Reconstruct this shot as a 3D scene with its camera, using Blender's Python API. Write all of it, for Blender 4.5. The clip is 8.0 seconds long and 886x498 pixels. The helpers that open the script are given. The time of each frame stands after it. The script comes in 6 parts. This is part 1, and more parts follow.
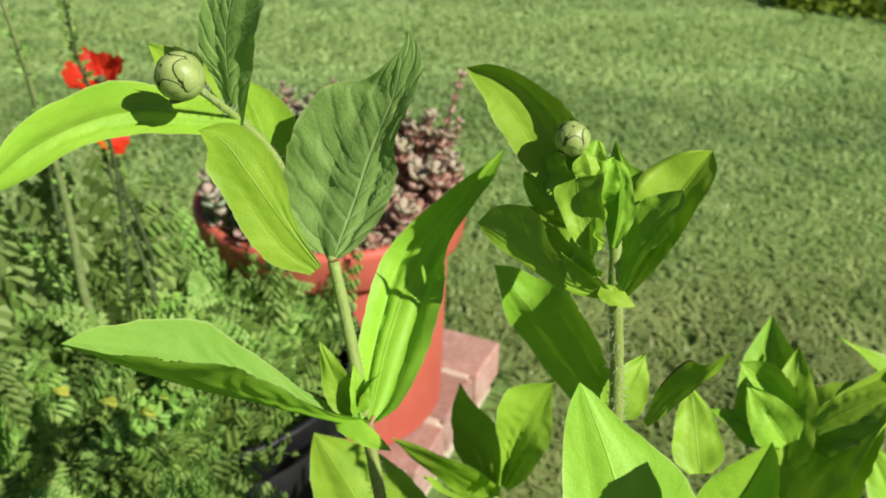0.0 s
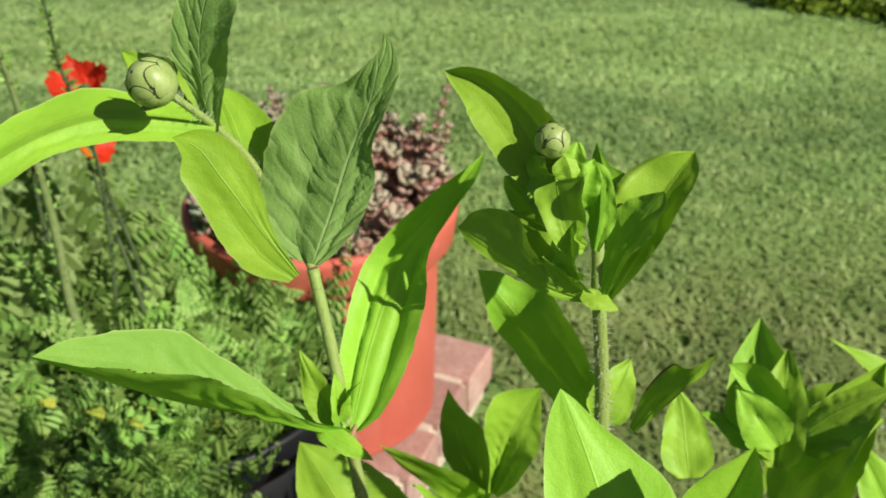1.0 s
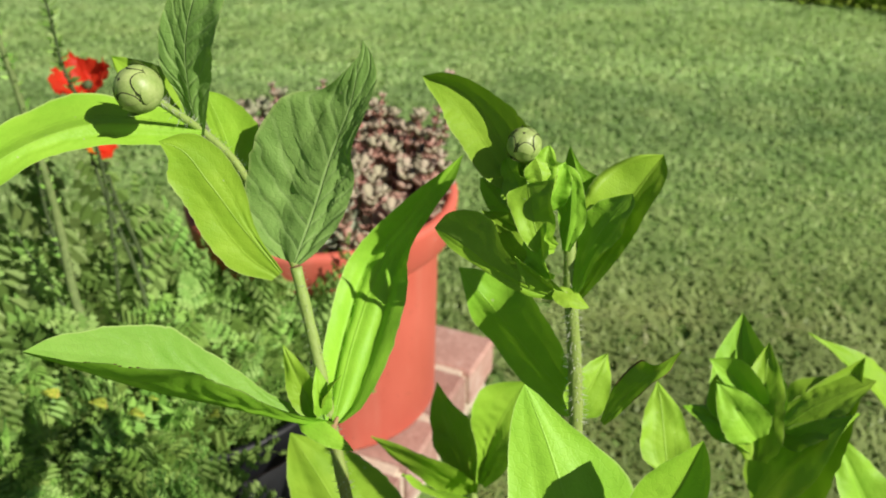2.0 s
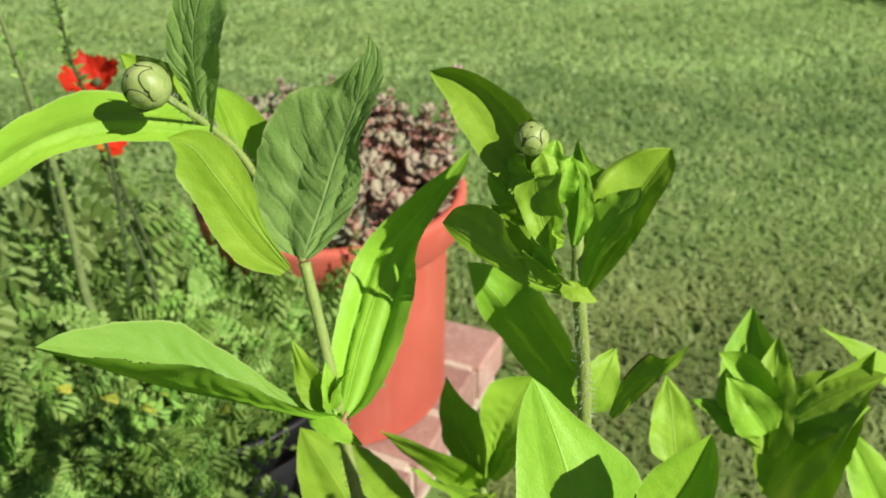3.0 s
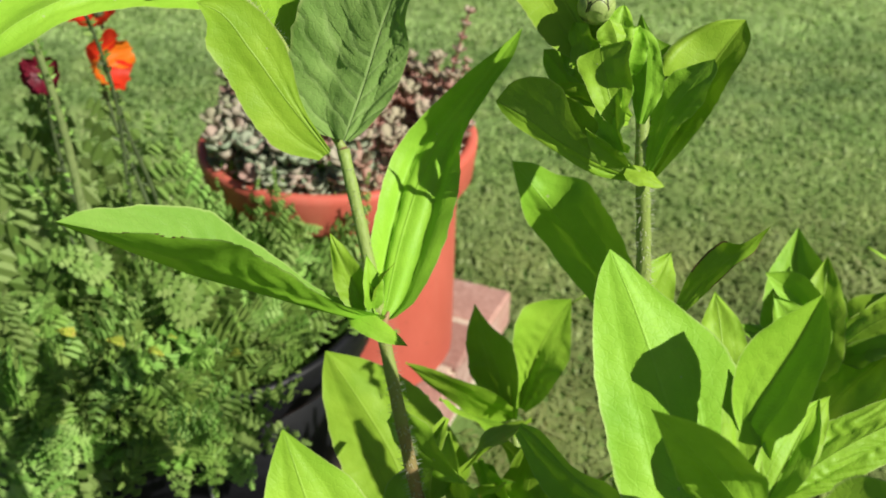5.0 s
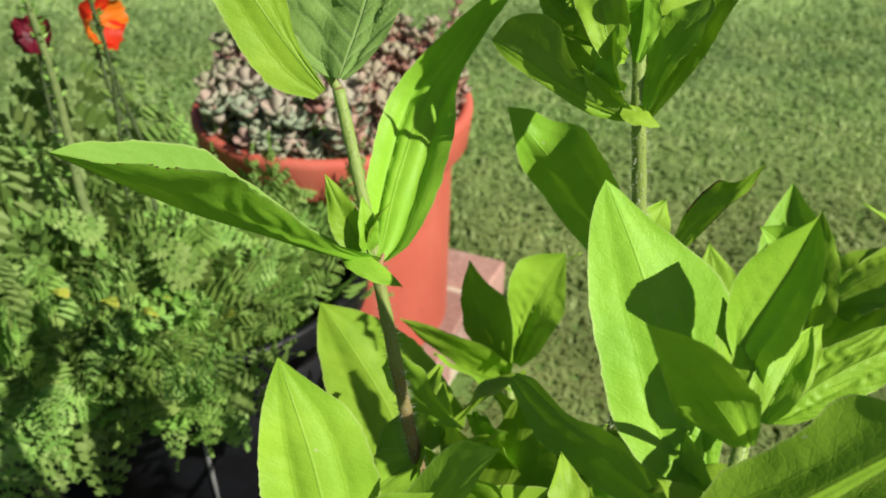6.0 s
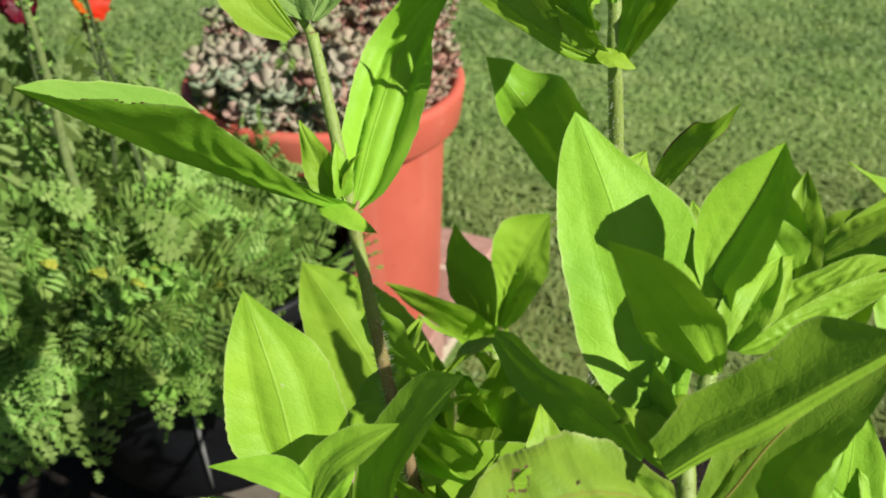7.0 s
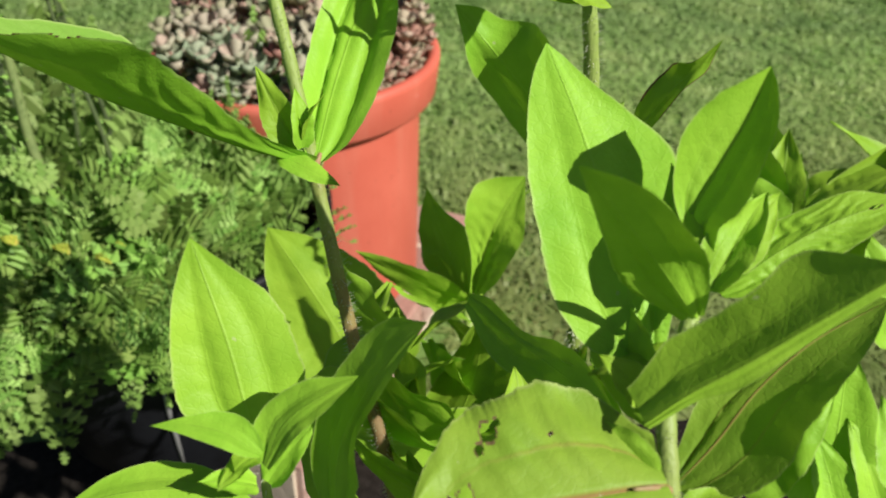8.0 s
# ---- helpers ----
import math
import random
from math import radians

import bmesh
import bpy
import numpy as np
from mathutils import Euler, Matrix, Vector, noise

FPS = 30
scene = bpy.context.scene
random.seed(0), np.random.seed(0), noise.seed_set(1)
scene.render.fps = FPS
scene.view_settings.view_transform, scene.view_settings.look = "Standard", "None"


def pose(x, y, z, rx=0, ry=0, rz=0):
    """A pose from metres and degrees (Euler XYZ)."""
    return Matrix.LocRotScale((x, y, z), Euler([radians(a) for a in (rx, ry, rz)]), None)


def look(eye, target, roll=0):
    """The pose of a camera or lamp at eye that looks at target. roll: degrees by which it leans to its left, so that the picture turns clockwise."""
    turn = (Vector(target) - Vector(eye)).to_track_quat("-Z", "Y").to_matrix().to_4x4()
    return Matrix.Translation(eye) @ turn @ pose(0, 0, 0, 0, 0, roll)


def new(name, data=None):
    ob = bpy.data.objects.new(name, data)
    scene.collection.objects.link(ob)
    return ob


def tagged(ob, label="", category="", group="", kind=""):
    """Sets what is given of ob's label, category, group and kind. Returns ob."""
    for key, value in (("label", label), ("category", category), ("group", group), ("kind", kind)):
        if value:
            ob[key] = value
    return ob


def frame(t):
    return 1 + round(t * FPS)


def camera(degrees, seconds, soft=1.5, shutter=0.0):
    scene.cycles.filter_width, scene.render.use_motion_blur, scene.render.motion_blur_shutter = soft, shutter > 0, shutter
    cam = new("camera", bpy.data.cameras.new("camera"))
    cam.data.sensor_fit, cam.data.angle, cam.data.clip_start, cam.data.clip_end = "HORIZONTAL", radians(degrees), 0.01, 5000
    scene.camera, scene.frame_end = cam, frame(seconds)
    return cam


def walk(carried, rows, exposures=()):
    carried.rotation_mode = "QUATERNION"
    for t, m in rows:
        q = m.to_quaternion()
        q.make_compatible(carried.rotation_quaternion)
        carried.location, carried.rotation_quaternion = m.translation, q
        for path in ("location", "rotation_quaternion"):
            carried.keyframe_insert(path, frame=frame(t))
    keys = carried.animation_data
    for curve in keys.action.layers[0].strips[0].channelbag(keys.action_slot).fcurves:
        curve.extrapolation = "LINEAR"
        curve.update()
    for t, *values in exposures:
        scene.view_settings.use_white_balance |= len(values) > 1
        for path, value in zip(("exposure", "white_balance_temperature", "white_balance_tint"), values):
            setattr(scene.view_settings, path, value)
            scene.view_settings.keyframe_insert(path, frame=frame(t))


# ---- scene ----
cam = camera(55.0, 8.0, soft=1.8)
# focused on the zinnias, with the small aperture of a telephone
cam.data.dof.use_dof, cam.data.dof.focus_distance, cam.data.dof.aperture_fstop = True, 0.29, 18.0
PATH = [
    (0, (0.234, 0.088, 0.853), (0.315, 1.824, -0.138), 1.0),
    (0.5, (0.24, 0.092, 0.859), (0.327, 1.825, -0.135), 0.9),
    (1, (0.24, 0.092, 0.851), (0.332, 1.832, -0.13), 0.4),
    (1.5, (0.251, 0.084, 0.86), (0.331, 1.819, -0.131), 0.3),
    (3, (0.253, 0.082, 0.86), (0.299, 1.807, -0.149), -0.5),
    (3.5, (0.251, 0.084, 0.854), (0.292, 1.805, -0.164), -0.9),
    (4, (0.241, 0.084, 0.849), (0.289, 1.799, -0.18), -0.6),
    (4.5, (0.231, 0.09, 0.829), (0.291, 1.8, -0.205), -0.3),
    (6, (0.23, 0.08, 0.804), (0.306, 1.754, -0.288), 0.3),
    (6.5, (0.226, 0.084, 0.793), (0.316, 1.751, -0.308), 0.6),
    (7, (0.239, 0.073, 0.789), (0.315, 1.733, -0.323), 0.2),
    (7.5, (0.237, 0.092, 0.774), (0.331, 1.738, -0.359), 0.9),
    (8, (0.244, 0.08, 0.77), (0.365, 1.72, -0.369), 0.6),
]
walk(cam, [(t, look(eye, target, roll)) for t, eye, target, roll in PATH], exposures=[(0.0, 0.17), (8.0, 0.14)])

# ---- daylight ----
TO_SUN = Vector((0.62, -0.48, 0.62)).normalized()
sun = new("sun", bpy.data.lights.new("sun", "SUN"))
sun.data.energy, sun.data.angle, sun.data.color = 5.0, radians(0.53), (1.0, 0.955, 0.87)
sun.matrix_world = look(TO_SUN * 30, (0, 0, 0))
world = bpy.data.worlds.new("sky")
scene.world = world
world.use_nodes = True
sky = world.node_tree.nodes.new("ShaderNodeTexSky")
sky.sky_type, sky.sun_disc = "NISHITA", False
sky.sun_elevation = math.asin(TO_SUN.z)
sky.sun_rotation = math.atan2(TO_SUN.x, TO_SUN.y)
back = world.node_tree.nodes["Background"]
back.inputs["Strength"].default_value = 0.035
world.node_tree.links.new(sky.outputs["Color"], back.inputs["Color"])


# ---- materials ----
class Mat:
    """A node material with short ways to add and join nodes."""

    def __init__(self, name, rough, spec):
        self.m = bpy.data.materials.new(name)
        self.m.use_nodes = True
        self.t = self.m.node_tree
        self.b = self.t.nodes["Principled BSDF"]
        self.out = self.t.nodes["Material Output"]
        self.set(self.b, "Roughness", rough)
        self.set(self.b, "Specular IOR Level", spec)

    def node(self, kind):
        return self.t.nodes.new("ShaderNode" + kind)

    def set(self, n, key, value):
        if hasattr(value, "is_linked"):
            self.t.links.new(value, n.inputs[key])
        else:
            n.inputs[key].default_value = value

    def coord(self):
        return self.node("TexCoord").outputs["Object"]

    def noise(self, scale, detail=4.0, rough=0.55, vec=None, stretch=None):
        n = self.node("TexNoise")
        v = vec if vec is not None else self.coord()
        if stretch:
            mp = self.node("Mapping")
            self.set(mp, "Vector", v)
            mp.inputs["Scale"].default_value = stretch
            v = mp.outputs["Vector"]
        self.set(n, "Vector", v)
        self.set(n, "Scale", scale)
        self.set(n, "Detail", detail)
        self.set(n, "Roughness", rough)
        return n.outputs["Fac"]

    def math(self, op, a, b=0.0, clamp=False):
        n = self.node("Math")
        n.operation, n.use_clamp = op, clamp
        for k, v in enumerate((a, b)):
            if hasattr(v, "is_linked"):
                self.t.links.new(v, n.inputs[k])
            else:
                n.inputs[k].default_value = v
        return n.outputs[0]

    def ramp(self, fac, stops):
        n = self.node("ValToRGB")
        el = n.color_ramp.elements
        while len(el) < len(stops):
            el.new(0.5)
        for e, (p, c) in zip(el, stops):
            e.position, e.color = p, (*c, 1)
        self.set(n, "Fac", fac)
        return n.outputs["Color"]

    def mix(self, fac, a, b):
        n = self.node("Mix")
        n.data_type = "RGBA"
        for k, v in ((0, fac), (6, a), (7, b)):
            if hasattr(v, "is_linked"):
                self.t.links.new(v, n.inputs[k])
            else:
                n.inputs[k].default_value = v if k == 0 else (*v, 1)
        return n.outputs[2]

    def hsv(self, col, hue=0.5, sat=1.0, val=1.0):
        n = self.node("HueSaturation")
        for k, v in (("Hue", hue), ("Saturation", sat), ("Value", val), ("Color", col)):
            self.set(n, k, v)
        return n.outputs["Color"]

    def color(self, c):
        self.set(self.b, "Base Color", c if hasattr(c, "is_linked") else (*c, 1))
        return self

    def bump(self, height, strength=0.3, dist=0.002):
        n = self.node("Bump")
        self.set(n, "Strength", strength)
        self.set(n, "Distance", dist)
        self.set(n, "Height", height)
        self.set(self.b, "Normal", n.outputs["Normal"])
        return n.outputs["Normal"]

    def translucent(self, col, share, normal=None):
        tr = self.node("BsdfTranslucent")
        self.set(tr, "Color", col)
        if normal is not None:
            self.set(tr, "Normal", normal)
        mx = self.node("MixShader")
        mx.inputs[0].default_value = share
        self.t.links.new(self.b.outputs[0], mx.inputs[1])
        self.t.links.new(tr.outputs[0], mx.inputs[2])
        self.t.links.new(mx.outputs[0], self.out.inputs["Surface"])
        return self

    def rnd(self):
        return self.node("ObjectInfo").outputs["Random"]


def leaf_material(name, dark, light, vein, share, rough, vein_rise, faint=0.12, strong=0.2):
    """A zinnia leaf: three long veins, a fine net of side veins, and blotches of yellow. U runs along the leaf, V across."""
    m = Mat(name, rough, 0.24)
    uv = m.node("UVMap").outputs["UV"]
    sep = m.node("SeparateXYZ")
    m.set(sep, "Vector", uv)
    u, v = sep.outputs["X"], sep.outputs["Y"]
    side = m.math("ABSOLUTE", m.math("SUBTRACT", m.math("MULTIPLY", v, 2.0), 1.0))
    wob = m.math("MULTIPLY", m.math("SUBTRACT", m.noise(26, 2), 0.5), 0.06)
    rib = m.math("SUBTRACT", 1.0, m.math("DIVIDE", side, 0.035), clamp=True)
    lat = m.math("ABSOLUTE", m.math("SUBTRACT", m.math("ADD", side, m.math("MULTIPLY", wob, 0.5)), 0.42))
    lat = m.math("SUBTRACT", 1.0, m.math("DIVIDE", lat, 0.03), clamp=True)
    lat = m.math("MULTIPLY", lat, m.math("SUBTRACT", 1.0, m.math("MULTIPLY", u, 1.05), clamp=True))
    # side veins that sweep forward from the midrib
    ph = m.math("SUBTRACT", m.math("MULTIPLY", u, 9.0), m.math("MULTIPLY", side, 2.2))
    ph = m.math("ADD", ph, m.math("MULTIPLY", wob, 40.0))
    cr = m.math("ABSOLUTE", m.math("SUBTRACT", m.math("FRACT", ph), 0.5))
    cross = m.math("SUBTRACT", 1.0, m.math("DIVIDE", cr, 0.06 if vein_rise < 0 else 0.2), clamp=True)
    vor = m.node("TexVoronoi")
    vor.feature = "DISTANCE_TO_EDGE"
    m.set(vor, "Vector", m.coord())
    m.set(vor, "Scale", 420.0)
    net = m.math("SUBTRACT", 1.0, m.math("MULTIPLY", vor.outputs["Distance"], 9.0), clamp=True)
    veins = m.math("MAXIMUM", rib, m.math("MAXIMUM", m.math("MULTIPLY", lat, 0.55 if vein_rise < 0 else 0.2), m.math("MULTIPLY", cross, faint)))
    base = m.ramp(m.noise(38, 5, 0.6), [(0.3, dark), (0.72, light)])
    base = m.mix(m.math("MULTIPLY", net, 0.10), base, dark)
    base = m.mix(m.math("MULTIPLY", veins, strong), base, vein)
    rim = m.math("MULTIPLY", m.math("SUBTRACT", side, 0.955, clamp=True), 22.0, clamp=True)
    base = m.mix(m.math("MULTIPLY", rim, 0.55), base, (0.50, 0.58, 0.22))
    r = m.rnd()
    base = m.hsv(base, m.math("ADD", 0.49, m.math("MULTIPLY", r, 0.02)), 1.0, m.math("ADD", 0.86, m.math("MULTIPLY", r, 0.28)))
    # small pale scars and dust specks
    spk = m.math("GREATER_THAN", m.noise(260, 1, 0.4), 0.80)
    base = m.mix(m.math("MULTIPLY", spk, 0.5), base, (0.45, 0.5, 0.25))
    m.color(base)
    h = m.math("ADD", m.math("MULTIPLY", veins, vein_rise), m.math("MULTIPLY", m.noise(150, 4), 0.6))
    h = m.math("SUBTRACT", h, m.math("MULTIPLY", net, 0.08))
    nrm = m.bump(h, 0.45 if vein_rise < 0 else 0.8, 0.001)
    m.translucent(m.mix(0.75, base, (0.34, 0.58, 0.02)), share, nrm)
    return m.m


LEAF_TOP = leaf_material("zinnia_leaf_upper", (0.228, 0.445, 0.030), (0.345, 0.58, 0.050), (0.42, 0.60, 0.11), 0.14, 0.5, -0.45, strong=0.15)
LEAF_UNDER = leaf_material("zinnia_leaf_underside", (0.20, 0.36, 0.08), (0.29, 0.45, 0.12), (0.46, 0.57, 0.26), 0.15, 0.62, 0.9, faint=0.4, strong=0.4)
LEAF_SMOOTH = leaf_material("zinnia_leaf_smooth_underside", (0.20, 0.37, 0.05), (0.28, 0.45, 0.08), (0.44, 0.56, 0.2), 0.26, 0.5, 0.5, faint=0.12, strong=0.3)
LEAF_RED = leaf_material("zinnia_leaf_red_rib", (0.21, 0.395, 0.035), (0.32, 0.505, 0.058), (0.55, 0.15, 0.13), 0.17, 0.5, -0.7, faint=0.0, strong=0.65)


def stem_material():
    m = Mat("zinnia_stem", 0.5, 0.4)
    z = m.node("SeparateXYZ")
    m.set(z, "Vector", m.node("UVMap").outputs["UV"])
    f = m.math("ADD", z.outputs["Y"], m.math("MULTIPLY", m.math("SUBTRACT", m.noise(70, 4), 0.5), 0.5))
    col = m.ramp(f, [(0.1, (0.20, 0.10, 0.05)), (0.38, (0.24, 0.14, 0.06)), (0.6, (0.24, 0.32, 0.06)), (1.0, (0.27, 0.40, 0.08))])
    m.color(m.mix(m.math("MULTIPLY", m.noise(300, 3), 0.35), col, (0.4, 0.42, 0.2)))
    m.bump(m.noise(1.0, 3, 0.5, None, (900, 900, 60)), 0.4, 0.0008)
    return m.m


def plain(name, dark, light, scale, rough=0.6, spec=0.4, bump=0.3, dist=0.001, share=0.0, vary=0.2):
    """A surface of two tones with grain and relief."""
    m = Mat(name, rough, spec)
    f = m.math("ADD", m.math("MULTIPLY", m.noise(scale), 0.65), m.math("MULTIPLY", m.noise(scale * 7, 3), 0.35))
    col = m.ramp(f, [(0.32, dark), (0.68, light)])
    r = m.rnd()
    col = m.hsv(col, 0.5, 1.0, m.math("ADD", 1 - vary / 2, m.math("MULTIPLY", r, vary)))
    m.color(col)
    nrm = m.bump(f, bump, dist)
    if share:
        m.translucent(col, share, nrm)
    return m.m


def island(name, stops, rough=0.55, spec=0.4, share=0.0, scale=60, mottle=0.3, spread=0.0):
    """Many small pieces in one mesh, each of its own tone."""
    m = Mat(name, rough, spec)
    r = m.node("NewGeometry").outputs["Random Per Island"]
    col = m.ramp(r, stops)
    col = m.mix(m.math("MULTIPLY", m.noise(scale, 3), mottle), col, tuple(0.45 * c for c in stops[0][1]))
    # whole sprays differ in age and tone
    age = m.rnd()
    col = m.hsv(col, m.math("ADD", 0.49, m.math("MULTIPLY", age, 0.02)), 1.0, m.math("ADD", 1 - spread, m.math("MULTIPLY", age, 1.6 * spread)))
    m.color(col)
    if share:
        m.translucent(col, share)
    return m.m


STEM = stem_material()
HAIR = plain("stem_hair", (0.55, 0.58, 0.42), (0.75, 0.76, 0.62), 200, 0.5, 0.3, 0.0, share=0.3)
BRACT = plain("bud_bract", (0.28, 0.41, 0.09), (0.47, 0.56, 0.20), 160, 0.42, 0.45, 0.4, 0.0006, 0.12, 0.25)
BRACT_EDGE = plain("bud_bract_margin", (0.012, 0.010, 0.008), (0.05, 0.035, 0.025), 300, 0.6, 0.3, 0.3)
DRY = plain("dry_leaf_edge", (0.09, 0.05, 0.02), (0.30, 0.22, 0.10), 180, 0.75, 0.2, 0.5, 0.001, 0.15)
AXIL = plain("pink_leaf_base", (0.42, 0.20, 0.11), (0.46, 0.38, 0.17), 110, 0.5, 0.35, 0.3, 0.0006, 0.15)


def terracotta():
    m = Mat("terracotta_plastic", 0.52, 0.35)
    f = m.noise(9, 5, 0.6)
    col = m.ramp(f, [(0.3, (0.60, 0.122, 0.080)), (0.7, (0.70, 0.165, 0.112))])
    drip = m.noise(1.0, 4, 0.6, None, (26, 26, 3.5))
    col = m.mix(m.math("MULTIPLY", m.math("SUBTRACT", drip, 0.52, clamp=True), 0.9), col, (0.7, 0.36, 0.26))
    spots = m.math("GREATER_THAN", m.noise(120, 2), 0.70)
    col = m.mix(m.math("MULTIPLY", spots, 0.35), col, (0.36, 0.09, 0.055))
    m.color(col)
    m.set(m.b, "Roughness", m.math("ADD", 0.42, m.math("MULTIPLY", f, 0.25)))
    m.bump(m.math("ADD", m.noise(260, 3), drip), 0.12, 0.0015)
    return m.m


def brick_material():
    m = Mat("clay_brick", 0.88, 0.2)
    f = m.math("ADD", m.math("MULTIPLY", m.noise(22, 5, 0.65), 0.6), m.math("MULTIPLY", m.noise(140, 4), 0.4))
    col = m.ramp(f, [(0.3, (0.31, 0.165, 0.13)), (0.52, (0.44, 0.26, 0.21)), (0.75, (0.54, 0.37, 0.31))])
    r = m.rnd()
    col = m.hsv(col, 0.5, 1.0, m.math("ADD", 0.82, m.math("MULTIPLY", r, 0.36)))
    bloom = m.math("MULTIPLY", m.math("SUBTRACT", m.noise(11, 4, 0.6), 0.48, clamp=True), 2.4, clamp=True)
    m.color(m.mix(bloom, col, (0.60, 0.50, 0.43)))
    pit = m.math("LESS_THAN", m.noise(230, 2), 0.34)
    m.bump(m.math("SUBTRACT", f, m.math("MULTIPLY", pit, 0.5)), 0.7, 0.003)
    return m.m


def lawn_ground():
    m = Mat("lawn_ground", 0.9, 0.15)
    f = m.math("ADD", m.math("MULTIPLY", m.noise(3.0, 6, 0.6), 0.45), m.math("MULTIPLY", m.noise(55, 5, 0.65), 0.55))
    col = m.ramp(f, [(0.32, (0.12, 0.205, 0.052)), (0.5, (0.15, 0.25, 0.064)), (0.62, (0.185, 0.28, 0.077)), (0.75, (0.22, 0.29, 0.10))])
    m.color(col)
    m.bump(m.noise(140, 5), 0.5, 0.01)
    return m.m


def grass_material():
    m = Mat("grass_blades", 0.5, 0.35)
    r = m.node("NewGeometry").outputs["Random Per Island"]
    col = m.ramp(r, [(0.0, (0.215, 0.385, 0.095)), (0.45, (0.235, 0.415, 0.105)), (0.88, (0.27, 0.45, 0.12)), (0.95, (0.36, 0.48, 0.18)), (0.97, (0.56, 0.56, 0.30)), (1.0, (0.66, 0.62, 0.40))])
    big = m.noise(1.6, 4, 0.6)
    col = m.mix(m.math("MULTIPLY", m.math("SUBTRACT", big, 0.42, clamp=True), 2.2, clamp=True), col, (0.31, 0.36, 0.13))
    pat = m.math("MULTIPLY", m.math("SUBTRACT", m.noise(9, 4, 0.65), 0.46, clamp=True), 4.0, clamp=True)
    col = m.mix(m.math("MULTIPLY", pat, 0.45), col, (0.15, 0.245, 0.075))
    dry = m.math("MULTIPLY", m.math("SUBTRACT", m.noise(6.5, 5, 0.7), 0.53, clamp=True), 7.0, clamp=True)
    col = m.mix(m.math("MULTIPLY", dry, 0.7), col, (0.50, 0.50, 0.23))
    band = m.noise(1.0, 3, 0.5, None, (0.55, 2.6, 1.0))
    col = m.mix(m.math("MULTIPLY", m.math("SUBTRACT", band, 0.48, clamp=True), 6.0, clamp=True), col, (0.13, 0.24, 0.07))
    worn = m.noise(1.0, 4, 0.6, None, (1.6, 4.2, 1.0))
    col = m.mix(m.math("MULTIPLY", m.math("SUBTRACT", worn, 0.52, clamp=True), 6.0, clamp=True), col, (0.45, 0.52, 0.20))
    # tufts, some of them paler
    tuft = m.noise(26, 2, 0.5)
    col = m.mix(m.math("MULTIPLY", m.math("SUBTRACT", tuft, 0.5, clamp=True), 4.0, clamp=True), col, (0.36, 0.50, 0.19))
    col = m.mix(m.math("MULTIPLY", m.math("SUBTRACT", 0.45, tuft, clamp=True), 2.5, clamp=True), col, (0.175, 0.31, 0.08))
    # far lawn's extra brightness put into the colour, rising along Y
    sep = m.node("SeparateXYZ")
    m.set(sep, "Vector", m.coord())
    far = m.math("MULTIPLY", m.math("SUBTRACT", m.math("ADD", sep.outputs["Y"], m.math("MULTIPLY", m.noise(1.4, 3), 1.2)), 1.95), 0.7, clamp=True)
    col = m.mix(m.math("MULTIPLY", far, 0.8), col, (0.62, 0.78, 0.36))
    # paler and darker strips across the lawn, alternating along Y
    sep = m.node("SeparateXYZ")
    m.set(sep, "Vector", m.coord())
    strip_wave = m.math("SINE", m.math("ADD", m.math("MULTIPLY", m.math("ADD", sep.outputs["Y"], m.math("MULTIPLY", m.noise(1.2, 2), 0.5)), 4.19), 0.1))
    col = m.mix(m.math("MULTIPLY", m.math("ADD", strip_wave, 0.1, clamp=True), 0.6), col, (0.42, 0.56, 0.21))
    col = m.mix(m.math("MULTIPLY", m.math("SUBTRACT", -0.1, strip_wave, clamp=True), 0.45), col, (0.14, 0.255, 0.065))
    # drier, thatchy turf near the bed
    near = m.math("MULTIPLY", m.math("SUBTRACT", 2.05, m.math("ADD", sep.outputs["Y"], m.math("MULTIPLY", m.noise(3.0, 3), 0.4))), 1.6, clamp=True)
    col = m.mix(m.math("MULTIPLY", near, 0.45), col, (0.34, 0.33, 0.15))
    # soft blotches of thicker and thinner turf
    soft = m.noise(5.5, 3, 0.6)
    col = m.mix(m.math("MULTIPLY", m.math("MULTIPLY", m.math("SUBTRACT", soft, 0.49, clamp=True), 6.0, clamp=True), 0.55), col, (0.50, 0.60, 0.25))
    col = m.mix(m.math("MULTIPLY", m.math("MULTIPLY", m.math("SUBTRACT", 0.49, soft, clamp=True), 6.0, clamp=True), 0.35), col, (0.15, 0.27, 0.07))
    col = m.hsv(col, 0.5, 1.05, 1.15)
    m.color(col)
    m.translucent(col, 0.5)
    return m.m


TERRA, BRICK, LAWN, GRASS = terracotta(), brick_material(), lawn_ground(), grass_material()
MORTAR = plain("mortar", (0.50, 0.40, 0.30), (0.70, 0.60, 0.47), 70, 0.92, 0.15, 0.7, 0.003)
BLACK = plain("black_plastic", (0.005, 0.005, 0.006), (0.012, 0.013, 0.016), 14, 0.45, 0.25, 0.12, 0.001)
STREAK = plain("pale_plastic", (0.14, 0.14, 0.14), (0.26, 0.26, 0.25), 60, 0.7, 0.3, 0.3)
SOIL = plain("potting_soil", (0.012, 0.010, 0.008), (0.045, 0.038, 0.032), 120, 0.95, 0.1, 0.9, 0.006)
YARROW = island("feathery_foliage", [(0.0, (0.15, 0.29, 0.045)), (0.5, (0.23, 0.41, 0.07)), (0.9, (0.31, 0.50, 0.10)), (1.0, (0.42, 0.58, 0.15))], 0.55, 0.35, 0.18, mottle=0.2, spread=0.45)
